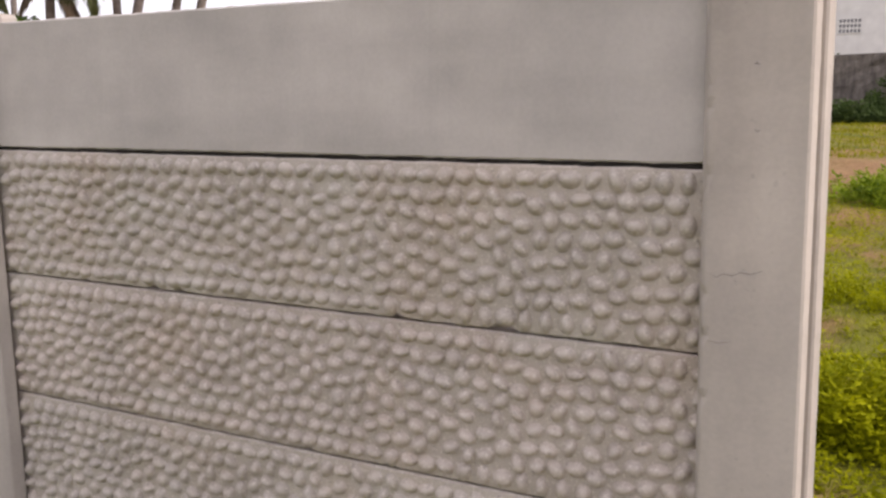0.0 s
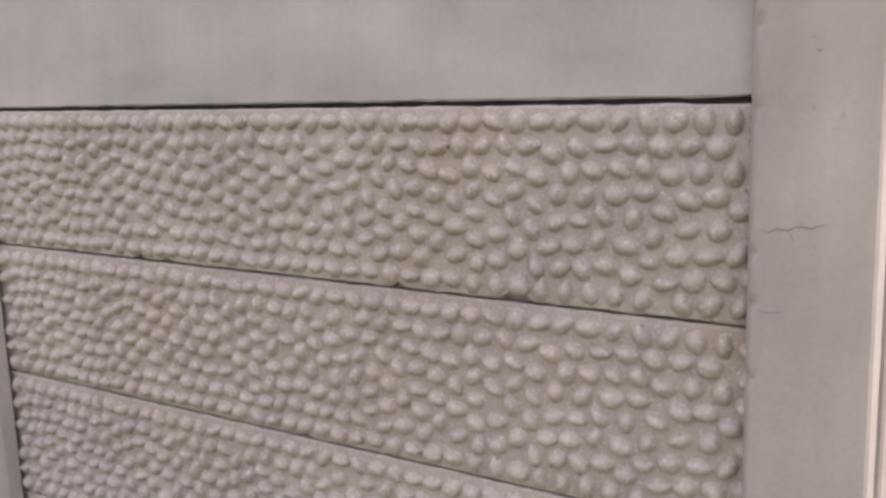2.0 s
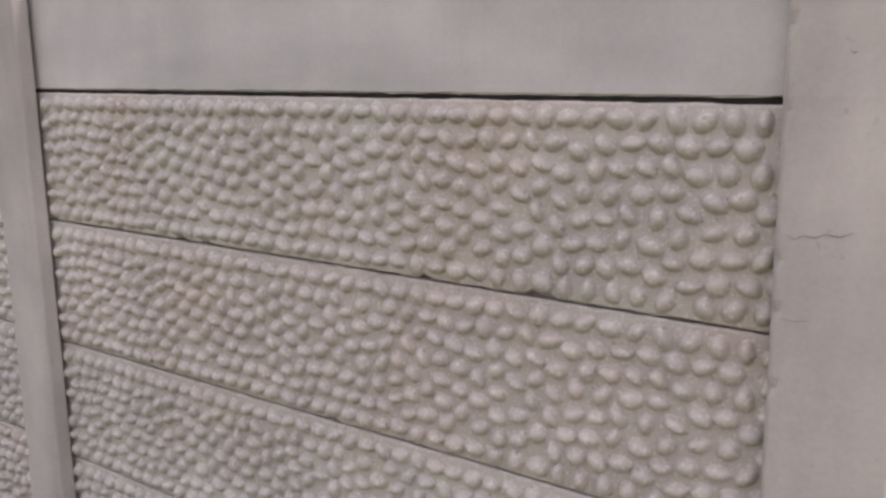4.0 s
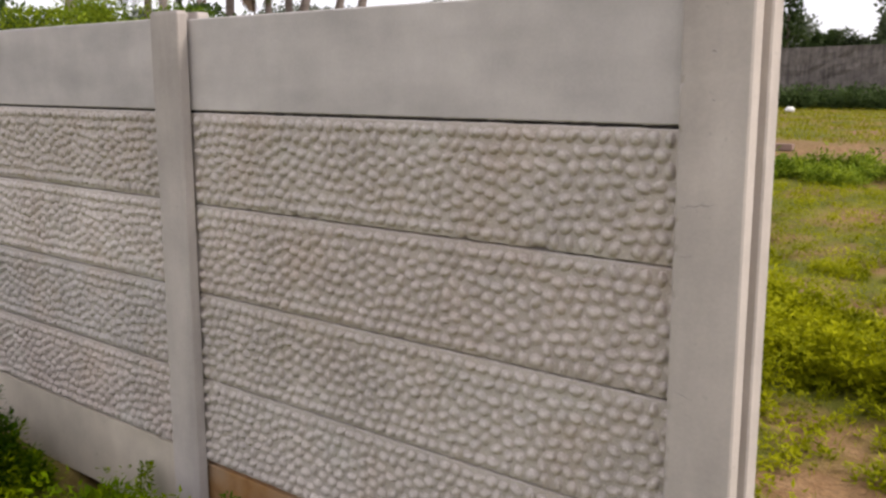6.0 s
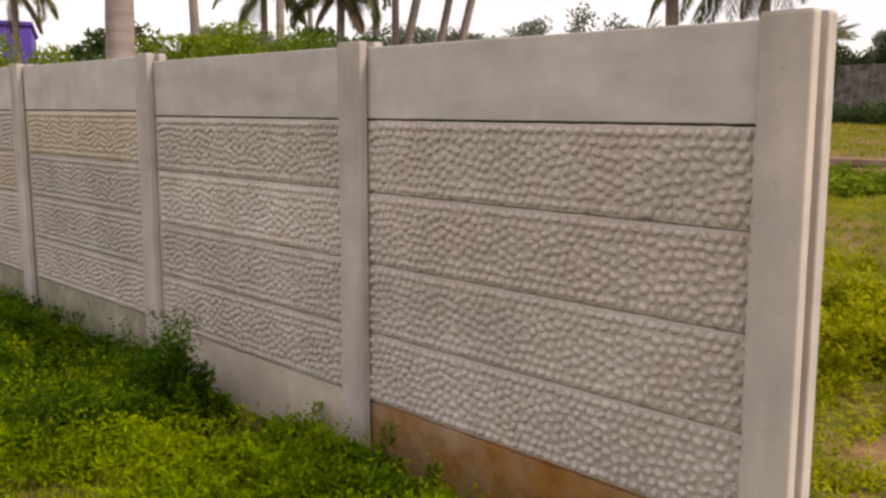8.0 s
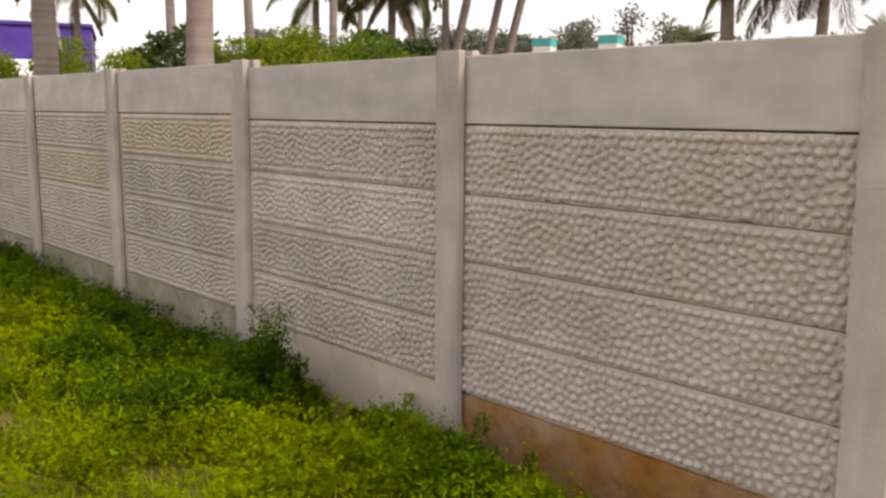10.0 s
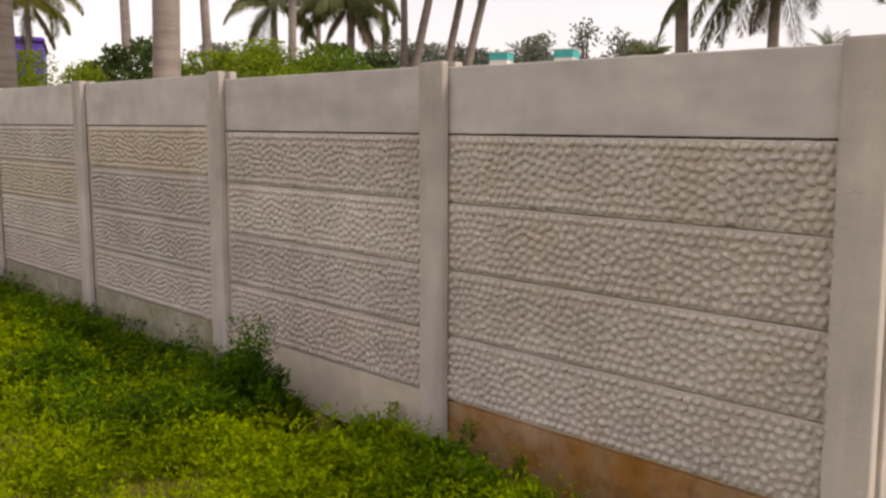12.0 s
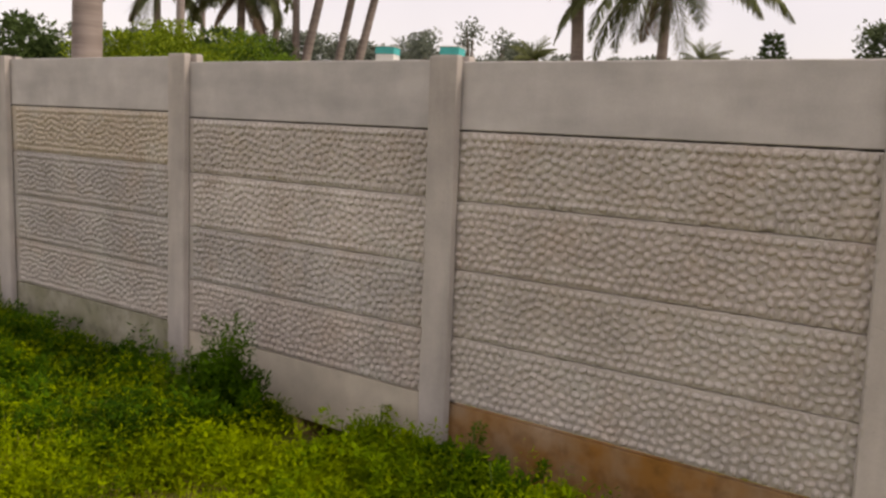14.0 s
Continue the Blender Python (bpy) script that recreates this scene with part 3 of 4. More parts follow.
def blades(r, base, length, width=0.006):
    n = len(base)
    az = r.uniform(0, 2 * np.pi, n)
    out = np.stack([np.cos(az), np.sin(az), np.zeros(n)], 1)
    axis = unit(out * r.uniform(0.1, 0.9, (n, 1)) + np.array([0, 0, 1.0]))
    side = unit(np.cross(axis, out + 0.01))
    return leaves(base, axis, side, length * r.uniform(0.5, 1.4, n), np.full(n, width), 0.1)


def scatter(r, n, x0, x1, y0, y1):
    x, y = r.uniform(x0, x1, n), r.uniform(y0, y1, n)
    return np.stack([x, y, rise(x, y) - 0.01], 1)


def patchy(p, seed, scale, keep):
    """Keeps the points of p where a smooth pattern is above a level."""
    s = np.sin(p[:, 0] * scale + seed) * np.sin(p[:, 1] * scale * 1.2 + seed * 2) + 0.5 * np.sin(p[:, 0] * scale * 2.3 + p[:, 1] * scale * 1.9 + seed)
    return p[s > keep]


def stuff(name, v, f, material, label, category):
    tagged(put(name, tri_mesh(name, v, f, material)), label, category, kind="stuff")


def joined(parts):
    vs, fs, o = [], [], 0
    for v, f in parts:
        vs.append(v)
        fs.append(f + o)
        o += len(v)
    return np.concatenate(vs), np.concatenate(fs)


def clumps(r, centres, radius, height, stems):
    """Stems gathered in rounded clumps: their feet and heights."""
    idx = np.repeat(np.arange(len(centres)), stems)
    rad = radius[0] + (radius[1] - radius[0]) * r.random(len(centres))
    top = height[0] + (height[1] - height[0]) * r.random(len(centres))
    d = np.sqrt(r.random(len(idx)))
    a = r.uniform(0, 2 * np.pi, len(idx))
    x = centres[idx, 0] + np.cos(a) * d * rad[idx]
    y = centres[idx, 1] + np.sin(a) * d * rad[idx]
    y = np.where((y > -0.08) & (centres[idx, 1] < 0), -0.08 - 0.05 * r.random(len(idx)), y)
    tall = top[idx] * (1 - 0.55 * d * d) * r.uniform(0.65, 1.05, len(idx))
    keep = np.hypot((x + 2.27) / 0.19, (y + 0.22) / 0.24) > 1  # the washed-out hollow stays bare
    return np.stack([x, y, rise(x, y) - 0.01], 1)[keep], tall[keep]


def bare_spots(p):
    """Leaves out the trodden bare spots of soil."""
    keep = np.ones(len(p), bool)
    for x, y, rad in ((-3.55, -1.5, 0.28), (-2.27, -0.24, 0.24), (0.05, 1.7, 0.24), (-0.4, 1.9, 0.2), (-4.8, -1.9, 0.3), (-1.7, -1.5, 0.16)):
        keep &= np.hypot(p[:, 0] - x, (p[:, 1] - y) * 1.4) > rad * (0.7 + 0.5 * np.sin(p[:, 0] * 17 + p[:, 1] * 13) ** 2)
    return p[keep]


def soft_edge(r, p):
    """Thins the growth out away from the foot of the wall."""
    d = np.maximum(np.clip(p[:, 0] - 0.6, 0, None) / 2.4, np.clip(-3.2 - p[:, 1], 0, None) / 2.4)
    return p[r.random(len(p)) > d ** 0.7]


r = np.random.default_rng(7)
# in front of the wall: a low leafy carpet, rounded clumps, darker tall weeds along the wall; carpet in the wall's
# shade gets a darker leaf colour
low = bare_spots(soft_edge(r, scatter(r, 10200, -12, 3.0, -5.5, -0.12)))
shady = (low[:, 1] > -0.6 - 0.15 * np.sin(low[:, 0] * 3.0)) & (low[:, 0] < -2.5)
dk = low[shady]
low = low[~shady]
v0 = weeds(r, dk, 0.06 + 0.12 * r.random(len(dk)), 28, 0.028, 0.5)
v1 = weeds(r, low, 0.04 + 0.09 * r.random(len(low)), 26, 0.025, 0.6)
cb, ch = clumps(r, bare_spots(scatter(r, 250, -10.5, -0.4, -3.0, -0.2)), (0.10, 0.24), (0.09, 0.24), 18)
v2 = weeds(r, cb, ch, 36, 0.034, 0.36)
cx = scatter(r, 34, -2.9, -1.3, -0.75, -0.36)
cx = cx[(cx[:, 0] < -2.6) | (cx[:, 0] > -2.05) | (cx[:, 1] < -0.62)]
cb, ch = clumps(r, cx, (0.10, 0.2), (0.12, 0.22), 18)
lb, lh = clumps(r, scatter(r, 12, -2.6, -2.0, -0.6, -0.42), (0.06, 0.11), (0.08, 0.14), 14)
cb, ch = np.concatenate([cb, lb]), np.concatenate([ch, lh])
v3 = weeds(r, cb, ch, 40, 0.03, 0.36)
sp = bare_spots(patchy(scatter(r, 11500, -9.5, 0.3, -3.6, -0.14), 2.0, 2.2, -0.6))
v4 = weeds(r, sp, 0.11 + 0.16 * r.random(len(sp)), 20, 0.026, 0.17, 0.2)
stuff("weeds", *joined([v1, v2, v3, v4]), M_WEED, "bright green low leafy weeds growing before the wall", "weeds")
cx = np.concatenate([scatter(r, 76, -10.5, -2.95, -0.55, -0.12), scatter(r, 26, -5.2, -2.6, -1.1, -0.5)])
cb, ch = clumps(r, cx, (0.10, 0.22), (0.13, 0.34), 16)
stuff("broadleaf_weeds", *joined([v0, weeds(r, cb, ch, 56, 0.038, 0.34)]), M_WEED_DARK_SHADED, "dark green broad-leaved weeds along the wall foot", "weeds")
cb, ch = clumps(r, bare_spots(scatter(r, 95, -8.5, -0.6, -2.6, -0.25)), (0.08, 0.16), (0.14, 0.26), 11)
fb, fh = clumps(r, np.concatenate([scatter(r, 30, -2.02, -1.15, -0.55, -0.2), scatter(r, 12, -1.3, -0.75, -0.6, -0.28)]), (0.07, 0.14), (0.16, 0.30), 13)
lb, lh = clumps(r, scatter(r, 12, -2.85, -2.55, -0.5, -0.16), (0.06, 0.12), (0.14, 0.24), 12)
cb, ch = np.concatenate([cb, fb, lb]), np.concatenate([ch, fh, lh])
stuff("leafy_weeds", *weeds(r, cb, ch, 56, 0.034, 0.34, 0.2), M_WEED_MID, "mid-green leafy weeds in loose clumps before the wall", "weeds")
gr = bare_spots(soft_edge(r, patchy(scatter(r, 80000, -13, 4.5, -7.5, -0.15), 4.0, 1.1, -0.4)))
stuff("grass", *blades(r, gr, 0.105), M_GRASS, "yellow-green grass between the weeds", "grass")
dg = bare_spots(patchy(scatter(r, 2600, -7.5, -0.4, -3.2, -0.75), 1.0, 2.6, 0.1))
stuff("dry_grass", *blades(r, dg, 0.17, 0.007), M_STRAW, "pale straw-coloured grass blades among the weeds", "grass")
# the field behind and beside the wall
fld = bare_spots(np.concatenate([scatter(r, 5800, -6.5, 4, 0.25, 11.5), scatter(r, 420, -1.3, 1.1, 0.6, 2.6)]))
v1 = weeds(r, fld, 0.04 + 0.08 * r.random(len(fld)), 17, 0.038, 0.6)
cb, ch = clumps(r, bare_spots(scatter(r, 130, -3.2, 2.2, 1.9, 6.5)), (0.12, 0.3), (0.10, 0.22), 14)
v2 = weeds(r, cb, ch, 32, 0.036, 0.4)
stuff("meadow_weeds", *joined([v1, v2]), M_FIELD, "yellow-green low meadow weeds in the field", "weeds")
fg = bare_spots(scatter(r, 52000, -9, 4.5, 0.3, 14))
stuff("meadow_grass", *blades(r, fg, 0.085, 0.005), M_GRASS, "yellow-green meadow grass in the field", "grass")
cb, ch = clumps(r, scatter(r, 44, -2.4, 1.7, 2.75, 4.0), (0.2, 0.42), (0.3, 0.52), 22)
stuff("tall_field_weeds", *weeds(r, cb, ch, 95, 0.05, 0.34), M_FIELD, "tall yellow-green leafy weeds in the field", "weeds")
cb, ch = clumps(r, patchy(scatter(r, 150, -12, 6, 11.8, 14.0), 1.3, 0.9, -0.6), (0.3, 0.7), (0.25, 0.55), 18)
stuff("field_hedge", *weeds(r, cb, ch, 32, 0.10, 0.5), M_BUSH, "low green bushes in a row across the field", "bushes")
fh = patchy(scatter(r, 1500, -26, 14, 38.0, 41.2), 0.3, 0.5, -0.8)
stuff("wall_foot_growth", *weeds(r, fh, 0.4 + 0.7 * r.random(len(fh)), 24, 0.26, 0.6), M_TREE, "dark green growth at the foot of the old wall", "bushes")
mg = scatter(r, 30000, -16, 9, 20.0, 39)
stuff("far_grass", *blades(r, mg, 0.12, 0.03), M_DRYGRASS, "olive dry grass far across the field", "grass")


def weed_bush(x, y, height, seed, stems, leaf, label, mat=None):
    """One leafy weed of several stems with its foliage."""
    q = np.random.default_rng(seed)
    z = float(rise(np.array(x), np.array(y)))
    t = thing("weed_plant", (x, y, z), label, "plant", "tall weeds at the wall")
    b = np.stack([q.normal(0, 0.07, stems), q.normal(0, 0.05, stems), np.full(stems, -0.02)], 1)
    h = height * q.uniform(0.4, 1.0, stems) ** 1.2 * np.exp(-(b[:, 0] / 0.16) ** 2)
    v, f = weeds(q, b, h, 250, leaf, 0.18, 0.13)
    put("foliage", tri_mesh("foliage", v, f, mat or M_WEED_DARK_SHADED), t)
    for k in range(min(stems, 7)):
        top = b[k] + np.array([q.normal(0, 0.15) * h[k], q.normal(0, 0.1) * h[k], h[k] * 1.02])
        put("stem", tube_mesh("stem", [b[k], (b[k] + top) / 2 + q.normal(0, 0.01, 3), top], [0.005, 0.004, 0.002], M_STEM, 6), t)


def tube_mesh(name, path, radii, material, segs=10):
    path = np.array(path, dtype=float)
    verts, faces = [], []
    for k, (p, rad) in enumerate(zip(path, radii)):
        d = path[min(k + 1, len(path) - 1)] - path[max(k - 1, 0)]
        d = d / np.linalg.norm(d)
        ref = np.array([1.0, 0, 0]) if abs(d[0]) < 0.8 else np.array([0, 1.0, 0])
        u = np.cross(d, ref)
        u /= np.linalg.norm(u)
        w = np.cross(d, u)
        for j in range(segs):
            a = 2 * math.pi * j / segs
            verts.append(p + rad * (math.cos(a) * u + math.sin(a) * w))
    for k in range(len(path) - 1):
        for j in range(segs):
            a, b = k * segs + j, k * segs + (j + 1) % segs
            faces.append((a, b, b + segs, a + segs))
    faces.append(tuple(range(segs - 1, -1, -1)))
    faces.append(tuple(range(len(verts) - segs, len(verts))))
    return mesh_of(name, [tuple(v) for v in verts], faces, material, True)


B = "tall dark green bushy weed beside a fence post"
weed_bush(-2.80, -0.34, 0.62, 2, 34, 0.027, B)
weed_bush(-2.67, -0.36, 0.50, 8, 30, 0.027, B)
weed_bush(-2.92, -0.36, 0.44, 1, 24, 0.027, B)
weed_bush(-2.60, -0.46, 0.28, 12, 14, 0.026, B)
P = "small pale green wispy weed before the base panel"
weed_bush(-1.98, -0.20, 0.30, 3, 5, 0.022, P, M_WEED)
weed_bush(-1.84, -0.24, 0.24, 9, 7, 0.022, P, M_WEED)
W = "small green weed before the muddy base panel"
weed_bush(-1.48, -0.26, 0.30, 4, 12, 0.026, W)
weed_bush(-1.30, -0.32, 0.32, 7, 14, 0.026, W)
weed_bush(-1.12, -0.34, 0.30, 14, 12, 0.026, W)
weed_bush(-0.92, -0.34, 0.26, 10, 8, 0.026, W, M_WEED)
weed_bush(-4.4, -0.3, 0.42, 5, 4, 0.03, "thin green weed before the base panel")
weed_bush(-6.0, -0.5, 0.62, 11, 3, 0.028, "thin upright weed stalk before the wall")
weed_bush(-0.55, -0.30, 0.36, 6, 2, 0.026, "thin pale green sprig before the muddy base panel", M_WEED)


# ---------- palms ----------
def frond_mesh(q, length, start, droop, leaflet, material, segs=26):
    """A feather frond along +x: start is its angle above level, droop the angle it falls through."""
    s = np.linspace(0, 1, segs)
    ang = start - droop * s ** 1.3
    step = length / segs
    pts = np.cumsum(np.stack([np.cos(ang) * step, np.zeros(segs), np.sin(ang) * step], 1), 0)
    tan = np.stack([np.cos(ang), np.zeros(segs), np.sin(ang)], 1)
    rep = np.repeat(np.arange(3, segs), 6)
    rep = np.concatenate([rep, rep])
    n = len(rep)
    sd = np.where(np.arange(n) % 2 == 0, 1.0, -1.0)
    prof = np.sin(np.clip(s[rep] * 0.9 + 0.12, 0, 1) * np.pi) ** 0.6
    axis = unit(tan[rep] * 0.55 + np.stack([np.zeros(n), sd * r_uni(q, n, 0.5, 0.9), -r_uni(q, n, 0.4, 1.3)], 1))
    side = unit(np.cross(axis, np.stack([np.zeros(n), sd * 0.3, np.ones(n)], 1)))
    pos = pts[rep] + tan[rep] * (q.uniform(-0.5, 0.5, n) * step)[:, None]
    ln = leaflet * prof * q.uniform(0.75, 1.15, n)
    v, f = leaves(pos, axis, side, ln, np.full(n, leaflet * 0.042), 0.2)
    # rachis: a thin tapering three-sided rod
    w = np.linspace(0.03, 0.006, segs)[:, None] * length / 3.5
    a, b, c = pts + np.array([0, 1, 0]) * w, pts - np.array([0, 1, 0]) * w, pts - np.array([0, 0, 1.2]) * w
    rv = np.concatenate([a, b, c])
    k = np.arange(segs - 1)
    rf = []
    for p, o in ((0, segs), (segs, 2 * segs), (2 * segs, 0)):
        rf += [np.stack([p + k, o + k, o + k + 1], 1), np.stack([p + k, o + k + 1, p + k + 1], 1)]
    v2, f2 = joined([(v, f), (rv, np.concatenate(rf))])
    return tri_mesh("frond", v2, f2, material)


def r_uni(q, n, a, b):
    return q.uniform(a, b, n)


def bearing(az, dist):
    """Plan point at a bearing (degrees from +y towards +x) and distance from the end of the wall."""
    a = radians(az)
    return 0.6 + dist * math.sin(a), -2.75 + dist * math.cos(a)


def palm(az, dist, crown_z, radius, seed, fronds=15, length=3.4, lean=(0, 0), droop=1.9, mat=None, bark_mat=None, dry=3, label="tall coconut palm with a ringed grey trunk", leaflet=0.75, category="palm tree", start=(0.1, 1.2)):
    q = np.random.default_rng(seed)
    x, y = bearing(az, dist)
    z = float(rise(np.array(x), np.array(y)))
    t = thing("palm_tree", (x, y, z - 0.05), label, category, "palms behind the wall")
    h = crown_z + 0.004 * dist - z
    n = max(8, int(h / 0.14))
    u = np.linspace(0, 1, n)
    path = np.stack([lean[0] * u ** 1.2, lean[1] * u ** 1.2, h * u], 1)
    rad = radius * (1.12 - 0.3 * u) * (1 + 0.014 * (np.arange(n) % 2)) * (1 + 0.25 * np.exp(-u * h / 0.4))
    put("trunk", tube_mesh("trunk", path, rad, bark_mat or (M_BARK if dist < 20 else M_BARK_RED), 14), t)
    for k in range(fronds + dry):
        isdry = k >= fronds
        e = q.uniform(*start) if not isdry else q.uniform(-0.9, -0.5)
        me = frond_mesh(q, length * q.uniform(0.8, 1.1) * (0.7 if isdry else 1), e, droop * q.uniform(0.7, 1.15) if not isdry else 0.7, leaflet, M_FROND_DRY if isdry else (mat or M_FROND))
        fr = put("frond", me, t, "dry brown hanging frond" if isdry else "")
        fr.location = (lean[0], lean[1], h - 0.05)
        fr.rotation_euler = (q.uniform(-0.3, 0.3), 0, 2 * math.pi * (k * 0.382 + q.uniform(-0.05, 0.05)))


palm(-60.6, 8.25, 6.5, 0.125, 1, 14, 3.2, (0.15, 0.1), droop=1.9, dry=1)
palm(-70.2, 11.5, 6.4, 0.14, 2, 12, 3.2, (0.1, 0.0), dry=1)
palm(-69.05, 40.0, 6.7, 0.15, 3, 16, 3.4, (0.1, 0), droop=2.4, mat=M_FROND_YELLOW, dry=2)
palm(-63.25, 34.0, 9.9, 0.18, 4, 14, 3.4, (-0.3, 0))
palm(-58.15, 34.0, 9.9, 0.18, 5, 14, 3.4, (-0.6, 0))
palm(-54.0, 38.0, 6.9, 0.17, 6, 20, 3.0, (0, 0), droop=1.5, mat=M_FROND_PALE, start=(-0.3, 1.3), dry=1, label="palm with a spreading feathery crown above shrubs")
palm(-52.8, 30.0, 8.1, 0.15, 7, 10, 2.8, (0.1, 0), dry=5, bark_mat=M_BARK_RED)
palm(-51.1, 45.0, 9.0, 0.15, 8, 14, 3.0, (0, 0), mat=M_FROND_YELLOW, dry=3)
palm(-49.0, 34.0, 6.5, 0.18, 9, 19, 2.9, (0.2, 0), droop=2.6, dry=3, label="dense dark palm with a heavy drooping crown", leaflet=0.9)
palm(-46.4, 36.0, 8.9, 0.14, 10, 13, 3.2, (-0.2, 0), bark_mat=M_BARK_RED)
palm(-45.1, 36.0, 9.5, 0.16, 11, 14, 3.2, (-0.2, 0), dry=3)
palm(-45.4, 36.0, 9.4, 0.19, 12, 15, 3.0, (1.65, 0.8), droop=2.2, dry=4, label="leaning coconut palm with a drooping crown")
palm(-43.1, 38.0, 8.9, 0.18, 13, 18, 2.8, (1.4, 0.65), droop=2.4, dry=4, label="leaning coconut palm with a drooping crown")
palm(-41.85, 38.0, 9.9, 0.19, 14, 15, 3.2, (1.85, 0.9), droop=2.2, dry=4, label="leaning coconut palm with a drooping crown")
palm(-26.1, 24.0, 6.7, 0.19, 15, 12, 2.4, (-0.25, -0.1), droop=2.3, dry=8, bark_mat=M_BARK_RED)
palm(-20.85, 23.5, 6.1, 0.15, 16, 30, 3.7, (0.05, 0), droop=1.55, dry=2, label="dark palm with long drooping fronds", leaflet=0.75, start=(-0.45, 1.2))
palm(-17.8, 47.0, 5.55, 0.2, 17, 22, 1.7, droop=1.1, mat=M_DATE, dry=0, leaflet=0.35, label="small pale date palm above the wall top", start=(0.3, 1.4))
palm(-28.9, 55.0, 6.1, 0.25, 18, 22, 2.0, droop=1.1, mat=M_DATE, dry=0, leaflet=0.4, label="small pale date palm above the wall top", start=(0.3, 1.4))


# ---------- broad-leaved shrubs and trees ----------
def tree(az, dist, top, width, seed, mat, leaf, count=2600, low=None, label="leafy green shrub behind the wall", name="shrub", category="shrub", clumps=26):
    q = np.random.default_rng(seed)
    x, y = bearing(az, dist)
    z = float(rise(np.array(x), np.array(y)))
    h = top + 0.004 * dist - z
    low = (0.25 if low is None else low) * h
    t = thing(name, (x, y, z - 0.05), label, category, "trees and shrubs round the plot")
    put("trunk", tube_mesh("trunk", [(0, 0, 0), (0.03 * h, 0, 0.35 * h), (0, 0.02 * h, 0.75 * h)], [0.03 * h + 0.03, 0.022 * h + 0.02, 0.01 * h], M_WOOD, 8), t)
    cs = []
    for k in range(clumps):
        a, b = q.uniform(0, 2 * math.pi), q.uniform(-0.9, 1.0)
        e = math.sqrt(max(0, 1 - b * b)) * q.uniform(0.55, 1.0)
        cs.append((math.cos(a) * e * width / 2, math.sin(a) * e * width / 2 * 0.8, (low + h) / 2 + b * (h - low) / 2 * 0.93))
    for k in range(min(6, clumps)):
        c = np.array(cs[k])
        put("limb", tube_mesh("limb", [(0, 0, 0.3 * h), c * 0.5 + np.array([0, 0, 0.2 * h]), c], [0.014 * h, 0.01 * h, 0.004 * h], M_WOOD, 6), t)
    cs = np.array(cs)
    idx = q.integers(0, clumps, count)
    size = (width * 0.5 + (h - low) * 0.5) * 0.5 * (2.2 / clumps ** 0.5)
    pos = cs[idx] + unit(q.normal(0, 1, (count, 3))) * (size * q.uniform(0.25, 1.0, (count, 1)) ** 0.6) * q.uniform(0.5, 1.15, clumps)[idx][:, None]
    pos[:, 2] = np.minimum(pos[:, 2], h * 1.04)
    axis = unit(q.normal(0, 1, (count, 3)) + np.array([0, 0, 0.1]))
    side = unit(np.cross(axis, q.normal(0, 1, (count, 3))))
    ln = leaf * q.uniform(0.6, 1.3, count)
    v, f = leaves(pos, axis, side, ln, ln * 0.5)
    put("crown", tri_mesh("crown", v, f, mat), t)


def tiered_tree(az, dist, top, reach):
    """A slim tree with flat tiers of branches."""
    q = np.random.default_rng(95)
    x, y = bearing(az, dist)
    z = float(rise(np.array(x), np.array(y)))
    h = top + 0.004 * dist - z
    t = thing("tree", (x, y, z - 0.05), "dark tiered tree behind the old wall", "tree", "trees and shrubs round the plot")
    put("trunk", tube_mesh("trunk", [(0, 0, 0), (0.02, 0, h * 0.5), (0, 0, h)], [0.13, 0.09, 0.02], M_WOOD, 8), t)
    for tier in range(9):
        zz = h * (0.48 + 0.055 * tier)
        rr = reach * (1.05 - 0.085 * tier)
        arms = 9
        n = 260
        a = (q.integers(0, arms, n) + q.normal(0, 0.09, n)) * 2 * math.pi / arms + tier
        d = rr * np.sqrt(q.random(n))
        pos = np.stack([np.cos(a) * d, np.sin(a) * d, zz + 0.3 * d + q.normal(0, 0.05, n)], 1)
        axis = unit(np.stack([np.cos(a), np.sin(a), q.normal(0.2, 0.4, n)], 1) + q.normal(0, 0.3, (n, 3)))
        side = unit(np.cross(axis, np.array([0, 0, 1.0]) + q.normal(0, 0.3, (n, 3))))
        v, f = leaves(pos, axis, side, np.full(n, 0.24), np.full(n, 0.1))
        put("bough", tri_mesh("bough", v, f, M_TREE), t)


G = "bright green leafy shrub rising behind the wall"
tree(-57.2, 12.0, 2.38, 2.0, 31, M_BUSH, 0.058, 16200, label=G)
tree(-53.6, 12.5, 2.62, 2.2, 32, M_BUSH, 0.058, 19800, label=G)
tree(-50.4, 13.0, 2.56, 2.2, 33, M_BUSH_MID, 0.058, 16200, label=G)
tree(-47.6, 14.0, 2.36, 1.7, 34, M_BUSH_MID, 0.058, 14400, label=G)
tree(-65.4, 13.0, 2.34, 1.7, 35, M_BUSH, 0.058, 16200, label=G)
tree(-68.5, 13.4, 2.40, 1.8, 36, M_BUSH, 0.058, 14400, label=G)
tree(-75.0, 14.0, 2.3, 2.4, 37, M_BUSH, 0.058, 14400, label=G)
D = "dark green broad-leaved tree behind the wall"
tree(-62.9, 26.0, 3.75, 3.2, 40, M_TREE, 0.2, 8000, label=D, name="tree", category="tree")
tree(-60.4, 30.0, 3.3, 3.0, 41, M_TREE, 0.2, 5500, label=D, name="tree", category="tree")
tree(-50.0, 26.0, 3.8, 3.2, 42, M_TREE, 0.2, 5500, label=D, name="tree", category="tree")
tree(-47.5, 28.0, 3.8, 3.0, 43, M_TREE, 0.2, 5500, label=D, name="tree", category="tree")
